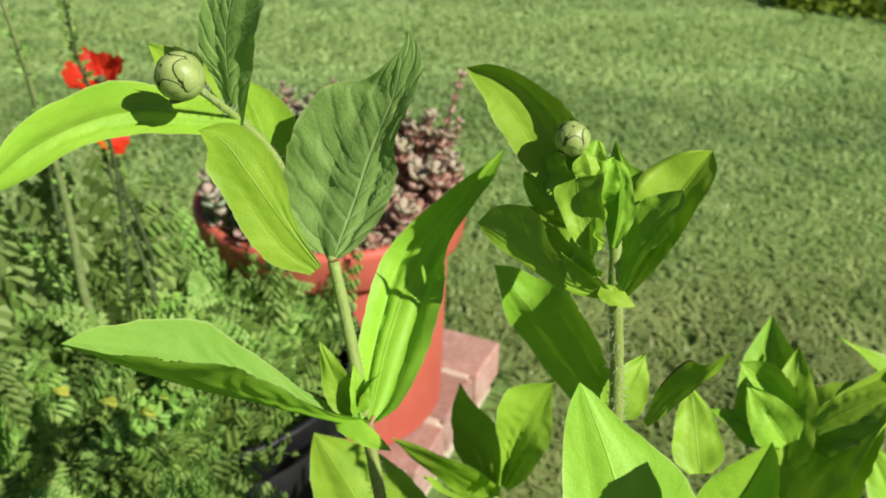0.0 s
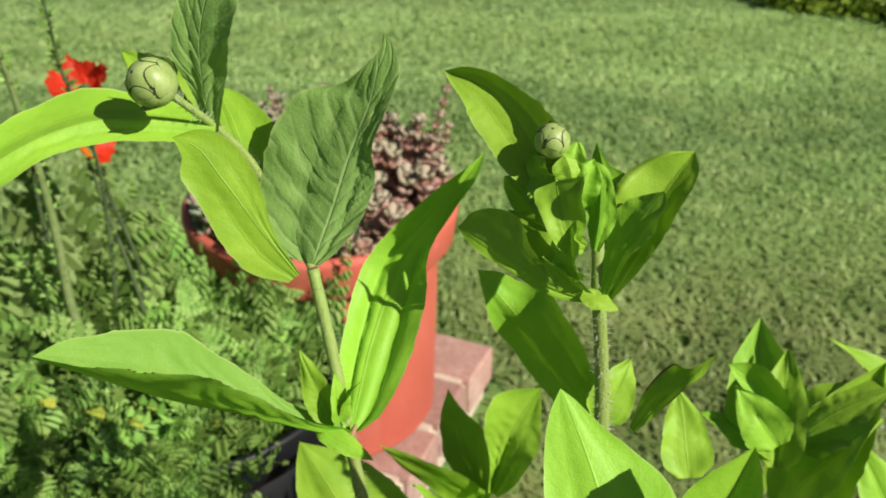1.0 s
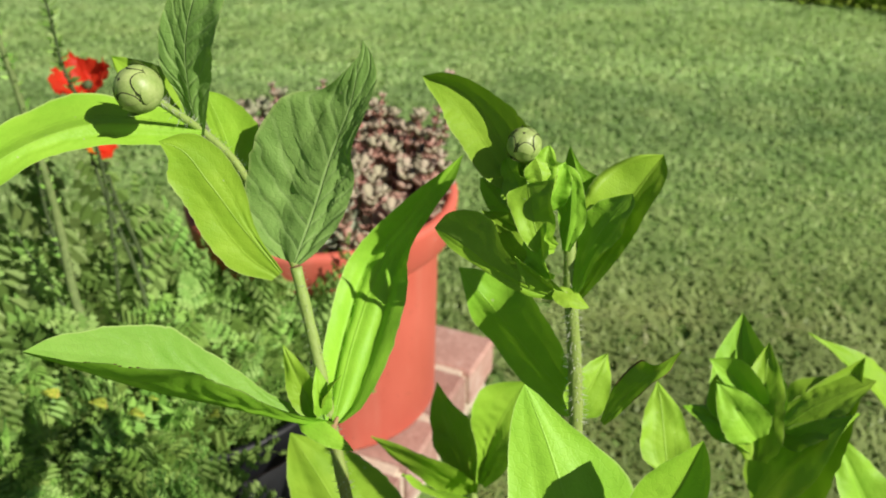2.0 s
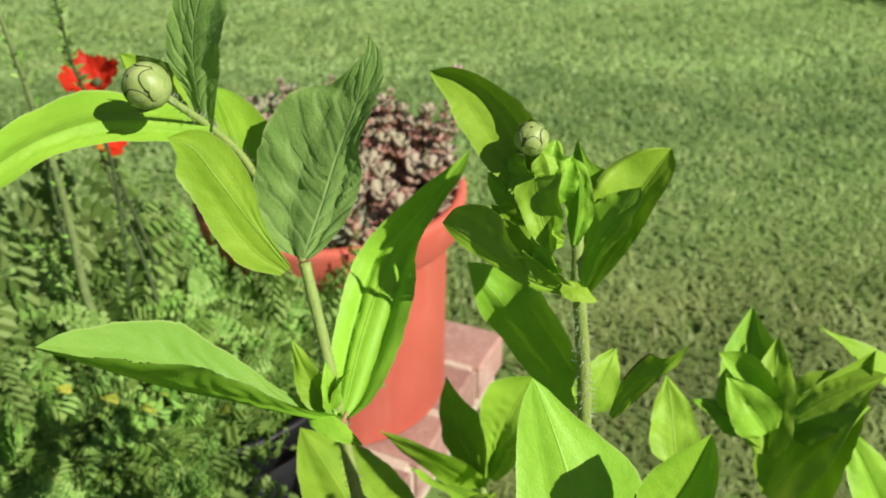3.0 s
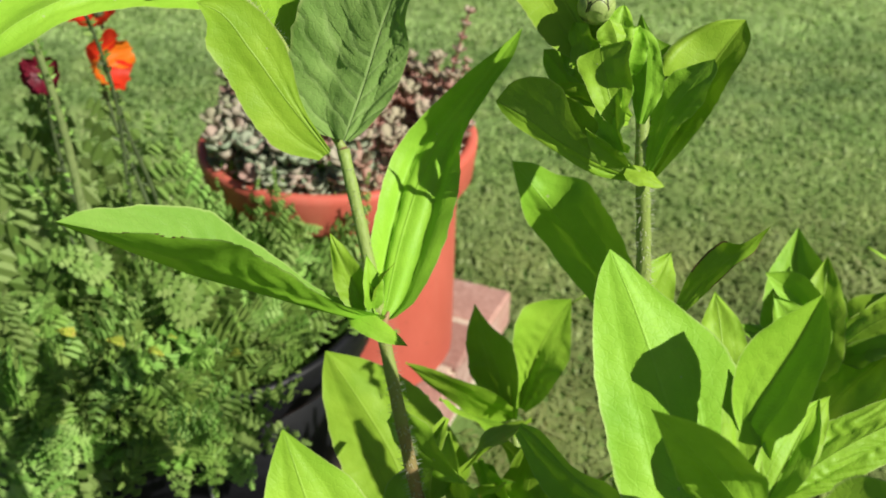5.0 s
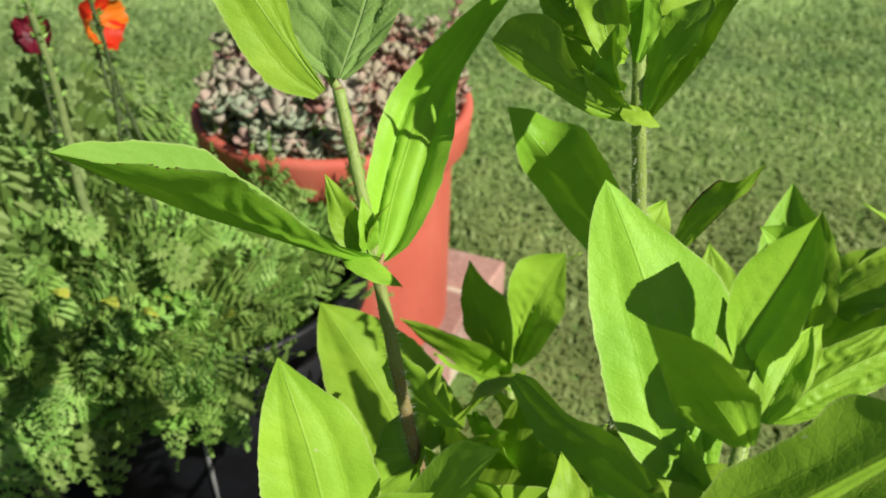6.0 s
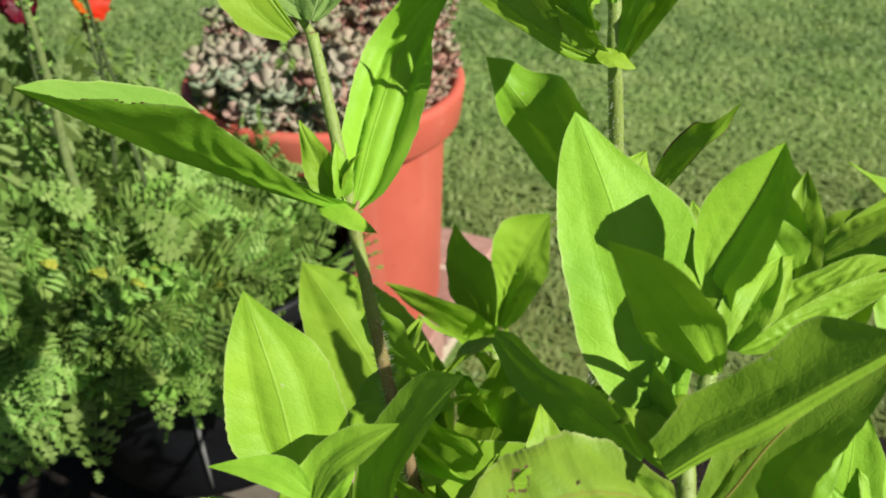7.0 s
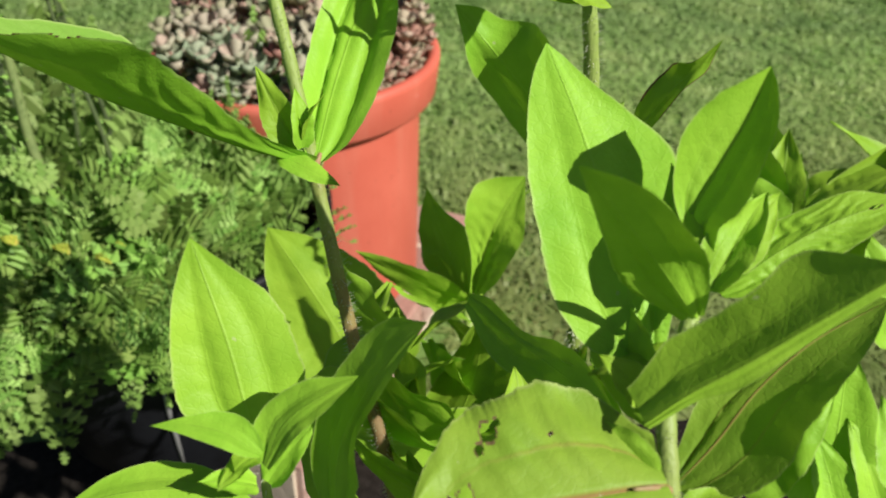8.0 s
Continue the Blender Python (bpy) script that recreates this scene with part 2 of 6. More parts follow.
YARROW_PALE = island("grey_feathery_foliage", [(0.0, (0.21, 0.385, 0.075)), (0.6, (0.30, 0.49, 0.11)), (1.0, (0.40, 0.58, 0.165))], 0.6, 0.3, 0.2, mottle=0.2, spread=0.4)
YARROW_YELLOW = island("yellowing_foliage", [(0.0, (0.46, 0.60, 0.07)), (0.6, (0.62, 0.66, 0.10)), (1.0, (0.68, 0.60, 0.12))], 0.6, 0.3, 0.25)
STALK = plain("green_stalk", (0.13, 0.19, 0.06), (0.27, 0.34, 0.12), 90, 0.6, 0.3, 0.3)
STALK_DARK = plain("dark_stalk", (0.05, 0.075, 0.03), (0.10, 0.14, 0.05), 90, 0.6, 0.3, 0.3)
SEDUM = island("sedum_leaf", [(0.0, (0.58, 0.36, 0.29)), (0.25, (0.70, 0.52, 0.42)), (0.5, (0.60, 0.54, 0.37)), (0.75, (0.48, 0.53, 0.32)), (1.0, (0.66, 0.58, 0.44))], 0.65, 0.2, 0.35, 90, 0.25)
SEDUM_RED = island("red_sedum_leaf", [(0.0, (0.50, 0.25, 0.19)), (0.3, (0.64, 0.42, 0.32)), (0.6, (0.72, 0.58, 0.45)), (0.8, (0.52, 0.53, 0.32)), (1.0, (0.70, 0.62, 0.46))], 0.65, 0.2, 0.3, 90, 0.25)
SEDUM_GREY = island("grey_sedum_leaf", [(0.0, (0.42, 0.52, 0.34)), (0.4, (0.55, 0.60, 0.42)), (0.7, (0.66, 0.60, 0.46)), (1.0, (0.68, 0.50, 0.42))], 0.65, 0.2, 0.35, 90, 0.2)
SEDUM_STALK = plain("sedum_stalk", (0.22, 0.09, 0.07), (0.36, 0.17, 0.13), 80, 0.6, 0.3, 0.3)
PETAL = plain("scarlet_petal", (0.78, 0.035, 0.015), (0.90, 0.075, 0.025), 60, 0.5, 0.3, 0.35, 0.001, 0.5, 0.15)
PETAL_ORANGE = plain("orange_petal", (0.85, 0.17, 0.012), (0.9, 0.28, 0.02), 60, 0.5, 0.3, 0.35, 0.001, 0.35, 0.15)
PETAL_DARK = plain("crimson_petal", (0.09, 0.006, 0.014), (0.24, 0.012, 0.035), 70, 0.5, 0.35, 0.35, 0.001, 0.2)
SHRUB = island("shrub_leaf", [(0.0, (0.22, 0.34, 0.04)), (0.5, (0.40, 0.56, 0.07)), (1.0, (0.55, 0.70, 0.12))], 0.5, 0.4, 0.45)
BARK = plain("bark", (0.07, 0.05, 0.035), (0.17, 0.13, 0.09), 40, 0.9, 0.2, 0.7, 0.004)


# ---- building helpers ----
def part(name, bm, material, parent=None, label="", smooth=True):
    """Links a bmesh as one mesh object under a thing or a part."""
    me = bpy.data.meshes.new(name)
    bm.to_mesh(me)
    bm.free()
    return link(name, me, material, parent, label, smooth)


def link(name, me, material, parent=None, label="", smooth=True):
    for mt in material if isinstance(material, (list, tuple)) else [material]:
        me.materials.append(mt)
    if smooth:
        me.polygons.foreach_set("use_smooth", [True] * len(me.polygons))
    ob = new(name, me)
    if parent:
        ob.parent = parent
        ob.matrix_parent_inverse = parent.matrix_world.inverted()
    return tagged(ob, label=label)


def thing(name, at, label, category, group="", kind=""):
    """An Empty at the base of a thing, which parents its parts."""
    ob = new(name)
    ob.empty_display_size = 0.02
    ob.matrix_world = pose(*at)
    bpy.context.view_layer.update()
    return tagged(ob, label, category, group, kind)


def from_lists(name, verts, faces):
    me = bpy.data.meshes.new(name)
    me.from_pydata(verts, [], faces)
    me.update()
    return me


def lathe(profile, steps=64, wobble=0.0):
    """A closed turned body from radius and height pairs."""
    bm = bmesh.new()
    rings = []
    for r, z in profile:
        ring = []
        for k in range(steps):
            a = 2 * math.pi * k / steps
            rr = r * (1 + wobble * noise.noise(Vector((2 * math.cos(a), 2 * math.sin(a), z * 8))))
            ring.append(bm.verts.new((rr * math.cos(a), rr * math.sin(a), z)))
        rings.append(ring)
    for a, b in zip(rings, rings[1:]):
        for k in range(steps):
            bm.faces.new((a[k], a[(k + 1) % steps], b[(k + 1) % steps], b[k]))
    return bm


def tube_into(bm, pts, radii, sides=10, uv=None, low=0.0, high=1.0):
    """A tapered tube along smooth points."""
    rings = []
    n = len(pts)
    ref = Vector((0.3, -0.9, 0.2))
    for k, p in enumerate(pts):
        d = (pts[min(k + 1, n - 1)] - pts[max(k - 1, 0)]).normalized()
        x = d.cross(ref).normalized()
        y = d.cross(x)
        rings.append([bm.verts.new(p + radii[k] * (math.cos(2 * math.pi * s / sides) * x + math.sin(2 * math.pi * s / sides) * y)) for s in range(sides)])
    for k in range(n - 1):
        for s in range(sides):
            f = bm.faces.new((rings[k][s], rings[k][(s + 1) % sides], rings[k + 1][(s + 1) % sides], rings[k + 1][s]))
            if uv:
                for lp, kk in zip(f.loops, (k, k, k + 1, k + 1)):
                    lp[uv].uv = (s / sides, low + (high - low) * kk / (n - 1))
    for end in (rings[0][::-1], rings[-1]):
        bm.faces.new(end)


def smooth_path(pts, per=6):
    """Points of a smooth curve through the given ones, which does not overshoot where they lie unevenly."""
    pts = [Vector(p) for p in pts]
    n = len(pts)
    gap = [max(1e-6, (q - p).length) for p, q in zip(pts, pts[1:])]
    slope = []
    for k in range(n):
        if k in (0, n - 1):
            j = 0 if k == 0 else n - 2
            slope.append((pts[j + 1] - pts[j]) / gap[j])
        else:
            a, b = (pts[k] - pts[k - 1]) / gap[k - 1], (pts[k + 1] - pts[k]) / gap[k]
            slope.append((a * gap[k] + b * gap[k - 1]) / (gap[k] + gap[k - 1]))
    out = []
    for k in range(n - 1):
        h = gap[k]
        for s in range(per):
            t = s / per
            t2, t3 = t * t, t * t * t
            out.append(pts[k] * (2 * t3 - 3 * t2 + 1) + slope[k] * (h * (t3 - 2 * t2 + t)) + pts[k + 1] * (3 * t2 - 2 * t3) + slope[k + 1] * (h * (t3 - t2)))
    out.append(pts[-1])
    return out


# ---- ground and lawn ----
def build_ground():
    """One sheet that reaches the horizon, finer and gently uneven near by."""
    cuts = [-600, -150, -40, -12, -5] + [-3 + 0.2 * k for k in range(41)] + [7, 12, 40, 150, 600]
    verts, faces = [], []
    for y in cuts:
        for x in cuts:
            near = max(0.0, 1 - max(abs(x - 0.5), abs(y - 1.5)) / 6)
            z = 0.012 * near * noise.noise(Vector((x * 1.3, y * 1.3, 0))) - 0.006
            verts.append((x, y, z))
    n = len(cuts)
    for j in range(n - 1):
        for i in range(n - 1):
            faces.append((j * n + i, j * n + i + 1, (j + 1) * n + i + 1, (j + 1) * n + i))
    ob = link("ground", from_lists("ground", verts, faces), LAWN)
    tagged(ob, "flat ground under a mown green lawn in sunshine", "ground", kind="structure")


def build_grass():
    """Blades of the lawn that the walk overlooks, in tufts."""
    rng = np.random.default_rng(7)
    verts, faces = [], []

    def blade(x, y, h, w, lean, turn):
        dx, dy = math.cos(turn), math.sin(turn)
        lx, ly = math.cos(turn + 1.2) * lean, math.sin(turn + 1.2) * lean
        k = len(verts)
        verts.extend([(x - dx * w, y - dy * w, -0.01), (x + dx * w, y + dy * w, -0.01),
                      (x - dx * w * 0.8 + lx * 0.4, y - dy * w * 0.8 + ly * 0.4, h * 0.6), (x + dx * w * 0.8 + lx * 0.4, y + dy * w * 0.8 + ly * 0.4, h * 0.6),
                      (x + lx, y + ly, h)])
        faces.extend([(k, k + 1, k + 3, k + 2), (k + 2, k + 3, k + 4)])

    def bare(x, y):
        # no grass on the brick pad or in the planting bed before it
        return y < 1.16 - 0.5 * (0.372 - x) and x < 0.40 + 0.46 * (y - 1.14) and x > -0.55

    # thick near by, thinner and shorter of detail with distance and towards the sides
    count = 230000
    xs, ys = rng.uniform(-2.6, 3.8, count), 0.7 + 4.0 * rng.random(count) ** 1.7
    for x, y in zip(xs, ys):
        if bare(x, y):
            continue
        side = min(x + 1.5 + 0.25 * y, 1.75 + 0.45 * y - x, 4.7 - y) + 0.5 * noise.noise(Vector((x * 2, y * 2, 9)))
        if side < 0.9 and rng.random() > max(0.0, side) / 0.9:
            continue
        c = noise.noise(Vector((x * 7, y * 7, 3.0))) + 0.5 * noise.noise(Vector((x * 21, y * 21, 1.0)))
        h = (0.007 + 0.010 * rng.random() ** 4 + 0.0015 * c) * (0.75 - 0.07 * y)
        blade(x, y, max(0.004, h), 0.0022 + 0.0026 * rng.random() + 0.0012 * y, rng.uniform(0.018, 0.05), rng.uniform(0, 6.28))
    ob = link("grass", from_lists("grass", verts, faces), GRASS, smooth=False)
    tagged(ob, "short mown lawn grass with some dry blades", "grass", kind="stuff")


build_ground()
build_grass()

PAD = Matrix.Translation((0.372, 1.142, 0)) @ Matrix.Rotation(math.atan2(0.43, -0.90), 4, "Z")


def build_bed():
    """Dark soil of the bed in which the zinnias root."""
    bm = bmesh.new()
    nx, ny = 32, 32
    grid = []
    for j in range(ny + 1):
        row = []
        for i in range(nx + 1):
            x, y = -0.6 + 1.5 * i / nx, -0.35 + 1.5 * j / ny
            # broad towards the south, narrowing to the strip between tub and brick pad
            inside = max(min(x + 0.6, 0.9 - x, y + 0.35, 0.87 - y), min(x + 0.55, 0.39 + 0.46 * (y - 1.14) - x, 1.15 - 0.5 * (0.372 - x) - y))
            edge = inside / 0.08 - 0.2 + 0.3 * noise.noise(Vector((x * 5, y * 5, 4)))
            z = -0.03 + min(1, edge) * (0.05 + 0.012 * noise.noise(Vector((x * 14, y * 14, 1))))
            row.append(bm.verts.new((x, y, z)))
        grid.append(row)
    for j in range(ny):
        for i in range(nx):
            bm.faces.new((grid[j][i], grid[j][i + 1], grid[j + 1][i + 1], grid[j + 1][i]))
    tagged(part("planting_bed", bm, SOIL), "dark crumbly soil of a planting bed", "soil", kind="structure")


build_bed()


# ---- terracotta-coloured pot with sedums ----
POT = Vector((0.142, 1.030, 0.091))


def build_pot():
    pot = thing("flower_pot", POT, "terracotta-coloured plastic flower pot on the bricks", "flower pot")
    body = lathe([(0.0, 0.004), (0.126, 0.004), (0.132, 0.0), (0.136, 0.006), (0.142, 0.262), (0.1425, 0.266), (0.140, 0.268), (0.136, 0.262), (0.130, 0.012), (0.0, 0.012)], 96)
    body.transform(Matrix.Translation(POT))
    part("body", body, TERRA, pot)
    rim = lathe([(0.1428, 0.258), (0.158, 0.258), (0.161, 0.262), (0.166, 0.300), (0.166, 0.306), (0.162, 0.3095), (0.156, 0.309), (0.152, 0.304), (0.1435, 0.270), (0.1428, 0.258)], 96)
    rim.transform(Matrix.Translation(POT))
    part("rim", rim, TERRA, pot, "thick rolled rim with an overhang")
    soil = lathe([(0.0, 0.262), (0.05, 0.264), (0.1, 0.262), (0.136, 0.258)], 40, 0.02)
    soil.transform(Matrix.Translation(POT))
    part("soil", soil, SOIL, pot, "dark potting soil")


build_pot()


def fleshy_leaf(verts, faces, p, d, up, length, width):
    """A thick spoon-shaped succulent leaf."""
    side = d.cross(up).normalized()
    n = side.cross(d).normalized()
    k = len(verts)
    th = width * 0.22
    for along, w in ((0.0, 0.22), (0.35, 0.72), (0.7, 1.0), (0.93, 0.6)):
        c = p + d * (length * along) + n * (length * 0.22 * along * along)
        verts.extend([c - side * (width * 0.5 * w) + n * th * 0.5, c + n * th * (-0.25), c + side * (width * 0.5 * w) + n * th * 0.5, c - n * th * 0.9])
    verts.append(p + d * (length * 1.04) + n * (length * 0.25))
    for r in range(3):
        a, b = k + 4 * r, k + 4 * r + 4
        for s in range(4):
            faces.append((a + s, a + (s + 1) % 4, b + (s + 1) % 4, b + s))
    e = k + 12
    for s in range(4):
        faces.append((e + s, e + (s + 1) % 4, k + 16))


def sedum_shoot(rng, base, tip, leaf, rows, taper, material, parent):
    """A leafy sedum shoot: a bowed stalk with whorls of fleshy leaves that crowd towards the tip."""
    mid = (base + tip) / 2 + Vector((rng.uniform(-1, 1), rng.uniform(-1, 1), 0.3)) * 0.012
    pts = smooth_path([base, mid, tip], 6)
    bm = bmesh.new()
    tube_into(bm, pts, [0.0022 - 0.001 * k / len(pts) for k in range(len(pts))], 6)
    shoot = part("shoot", bm, SEDUM_STALK, parent)
    verts, faces = [], []
    turn = rng.uniform(0, 6)
    for k in range(rows):
        f = k / max(1, rows - 1)
        q = pts[min(len(pts) - 1, int((0.12 + 0.88 * f) * (len(pts) - 1)))]
        axis = (tip - base).normalized()
        x = axis.orthogonal().normalized()
        y = axis.cross(x)
        size = leaf * (1 - taper * f) * rng.uniform(0.8, 1.15)
        number = 5 if f > 0.8 else 4
        for s in range(number):
            a = turn + 2 * math.pi * s / number + k * 0.8
            rise = 0.15 + 0.55 * f + rng.uniform(-0.2, 0.2)
            d = (x * math.cos(a) + y * math.sin(a) + axis * rise).normalized()
            fleshy_leaf(verts, faces, q, d, axis, size * 1.08, size * rng.uniform(0.78, 1.0))
    link("leaves", from_lists("leaves", verts, faces), material, shoot)


def build_sedum():
    rng = random.Random(11)
    kinds = [("sedum_plant", "clump of pinkish green succulent sedum in the terracotta pot", SEDUM),
             ("sedum_plant", "clump of wine-red succulent sedum in the terracotta pot", SEDUM_RED),
             ("sedum_plant", "clump of grey-green succulent sedum in the terracotta pot", SEDUM_GREY)]
    roots = [thing(nm, POT + Vector((dx, dy, 0.262)), lb, "succulent", "succulents in the pot") for (nm, lb, _), (dx, dy) in zip(kinds, ((-0.03, 0.07), (0.07, 0.02), (-0.07, -0.05)))]
    for k in range(180):
        r, a = 0.134 * math.sqrt((k + 0.5) / 180), k * 2.39996
        x, y = r * math.cos(a), r * math.sin(a)
        which = 1 if x > 0.012 + 0.03 * math.sin(k) else 0 if y > -0.05 + 0.03 * math.cos(3 * k) else 2
        if y < -0.02 and x < 0.03 and rng.random() < 0.6:
            which = 2
        base = POT + Vector((x, y, 0.258))
        out = Vector((x, y, 0)) / 0.14
        rise = rng.uniform(0.045, 0.085) + (0.035 if which == 1 else 0.04 if which == 0 else 0.012) * (1 - r / 0.2) + 0.02 * (y > 0.03)
        tip = base + Vector((0, 0, rise)) + out * rng.uniform(0.005, 0.035)
        sedum_shoot(rng, base, tip, (0.021, 0.018, 0.024)[which] * rng.uniform(0.85, 1.2), 6 if rise < 0.08 else 8, 0.25, kinds[which][2], roots[which])
    # taller flowering shoots that stand clear of the clump
    tall = ((0.088, 0.02, 0.190, 0.066, -0.01), (0.104, 0.03, 0.125, 0.05, 0.0), (0.03, 0.045, 0.165, 0.012, 0.0), (0.055, 0.05, 0.150, 0.02, 0.0), (-0.035, 0.075, 0.150, -0.03, 0.02),
            (0.0, 0.07, 0.155, 0.0, 0.02), (-0.062, 0.06, 0.135, -0.04, 0.01), (0.118, -0.03, 0.075, 0.035, -0.01), (0.02, 0.08, 0.14, 0.02, 0.01), (-0.1, 0.02, 0.1, -0.02, 0.0))
    for x, y, h, lx, ly in tall:
        base = POT + Vector((x, y, 0.258))
        w = 1 if x > 0 else 0
        sedum_shoot(rng, base, base + Vector((lx, ly, h)), 0.0145, 14, 0.45, kinds[w][2], roots[w])
    # shoots that lean over the rim
    for k in range(22):
        a = -0.45 - 2.4 * k / 21 + rng.uniform(-0.08, 0.08)
        d = Vector((math.cos(a), math.sin(a), 0))
        base = POT + d * 0.118 + Vector((0, 0, 0.262))
        tip = base + d * rng.uniform(0.012, 0.035) + Vector((0, 0, rng.uniform(0.028, 0.055)))
        w = 1 if d.x > 0.35 else 2 if k % 3 else 0
        sedum_shoot(rng, base, tip, 0.019, 6, 0.2, kinds[w][2], roots[w])


build_sedum()

# ---- black pot with feathery foliage ----
TUB = Vector((0.015, 0.800, 0.091))


def build_tub():
    tub = thing("black_planter", TUB, "round black plastic nursery pot on the bricks", "planter")
    body = lathe([(0.0, 0.003), (0.125, 0.003), (0.132, 0.0), (0.137, 0.006), (0.160, 0.205), (0.157, 0.206), (0.132, 0.012), (0.0, 0.012)], 80)
    body.transform(Matrix.Translation(TUB))
    part("body", body, BLACK, tub)
    rim = lathe([(0.1605, 0.198), (0.168, 0.198), (0.171, 0.203), (0.172, 0.236), (0.169, 0.240), (0.164, 0.239), (0.1605, 0.198)], 80)
    rim.transform(Matrix.Translation(TUB))
    part("rim", rim, BLACK, tub, "broad rolled black rim")
    soil = lathe([(0.0, 0.205), (0.08, 0.206), (0.158, 0.198)], 40, 0.03)
    soil.transform(Matrix.Translation(TUB))
    part("soil", soil, SOIL, tub, "dark potting soil")
    # a narrow pale streak, laid as a thin tube down the pot's side
    bm = bmesh.new()
    a = -1.43
    pts = [TUB + Vector((r * math.cos(a), r * math.sin(a), z)) for r, z in ((0.1395, 0.02), (0.1455, 0.07), (0.1500, 0.11), (0.1535, 0.145))]
    tube_into(bm, pts, [0.0014, 0.0024, 0.0024, 0.001], 6)
    part("scuff_mark", bm, STREAK, tub, "narrow pale streak down the side")


build_tub()


def frond_mesh(seed, pairs, wide, droop, broad=0.10):
    """A feather-cut leaf along +y that lies up along +z: a midrib and pairs of deeply toothed leaflets."""
    rng = random.Random(seed)
    verts, faces = [], []

    def bowed(u):
        return Vector((0.04 * math.sin(3 * u + seed), u, -droop * u * u + 0.04 * math.sin(5 * u + seed)))

    def leaflet(p, d, n, length, width):
        # a flat tongue with rounded teeth along both sides, its tip bent down
        s = d.cross(n).normalized()
        left, right = [], []
        for k in range(7):
            f = k / 6
            w = width * (0.35 + 0.65 * math.sin(math.pi * min(1.0, 0.2 + 0.8 * f))) * (1.0 if k % 2 else 0.32)
            c = p + d * (length * f) - n * (0.16 * length * f * f)
            left.append(c - s * w * (0.1 if k == 6 else 1) + d * (0.25 * w) + n * (0.3 * w))
            right.append(c + s * w * (0.1 if k == 6 else 1) + d * (0.25 * w) + n * (0.3 * w))
        q = len(verts)
        verts.extend(left + right)
        for k in range(6):
            faces.append((q + k, q + 7 + k, q + 8 + k, q + k + 1))

    for k in range(12):
        a, b = bowed(k / 12), bowed((k + 1) / 12)
        w0, w1 = 0.014 * (1 - k / 13), 0.014 * (1 - (k + 1) / 13)
        q = len(verts)
        verts.extend([a - Vector((w0, 0, 0)), a + Vector((w0, 0, 0)), b + Vector((w1, 0, 0)), b - Vector((w1, 0, 0))])
        faces.append((q, q + 1, q + 2, q + 3))
    for k in range(pairs):
        u = 0.12 + 0.85 * k / pairs
        reach = wide * (0.5 + 0.5 * math.sin(math.pi * min(1, 0.2 + u * 0.8))) * (1.15 - 0.7 * u)
        for sgn in (-1, 1):
            d = Vector((sgn, 0.45 + 0.5 * u + rng.uniform(-0.15, 0.15), rng.uniform(0.0, 0.35))).normalized()
            p = bowed(u) + Vector((0, rng.uniform(-0.015, 0.015), 0))
            tilt = Vector((rng.uniform(-0.25, 0.25), rng.uniform(-0.35, 0.15), 1)).normalized()
            leaflet(p, d, tilt, reach, broad * (1.2 - 0.5 * u))
    leaflet(bowed(0.95), Vector((0, 1, 0)), Vector((0, 0, 1)), 0.13, 0.045)
    return from_lists("frond", verts, faces)


def place(p, d, up, size, width=1.0):
    """The pose of something that lies along its own +y, from p towards d, with its +z near up."""
    y = d.normalized()
    x = y.cross(up).normalized()
    z = x.cross(y)
    m = Matrix((x * size * width, y * size, z * size)).transposed().to_4x4()
    m.translation = p
    return m


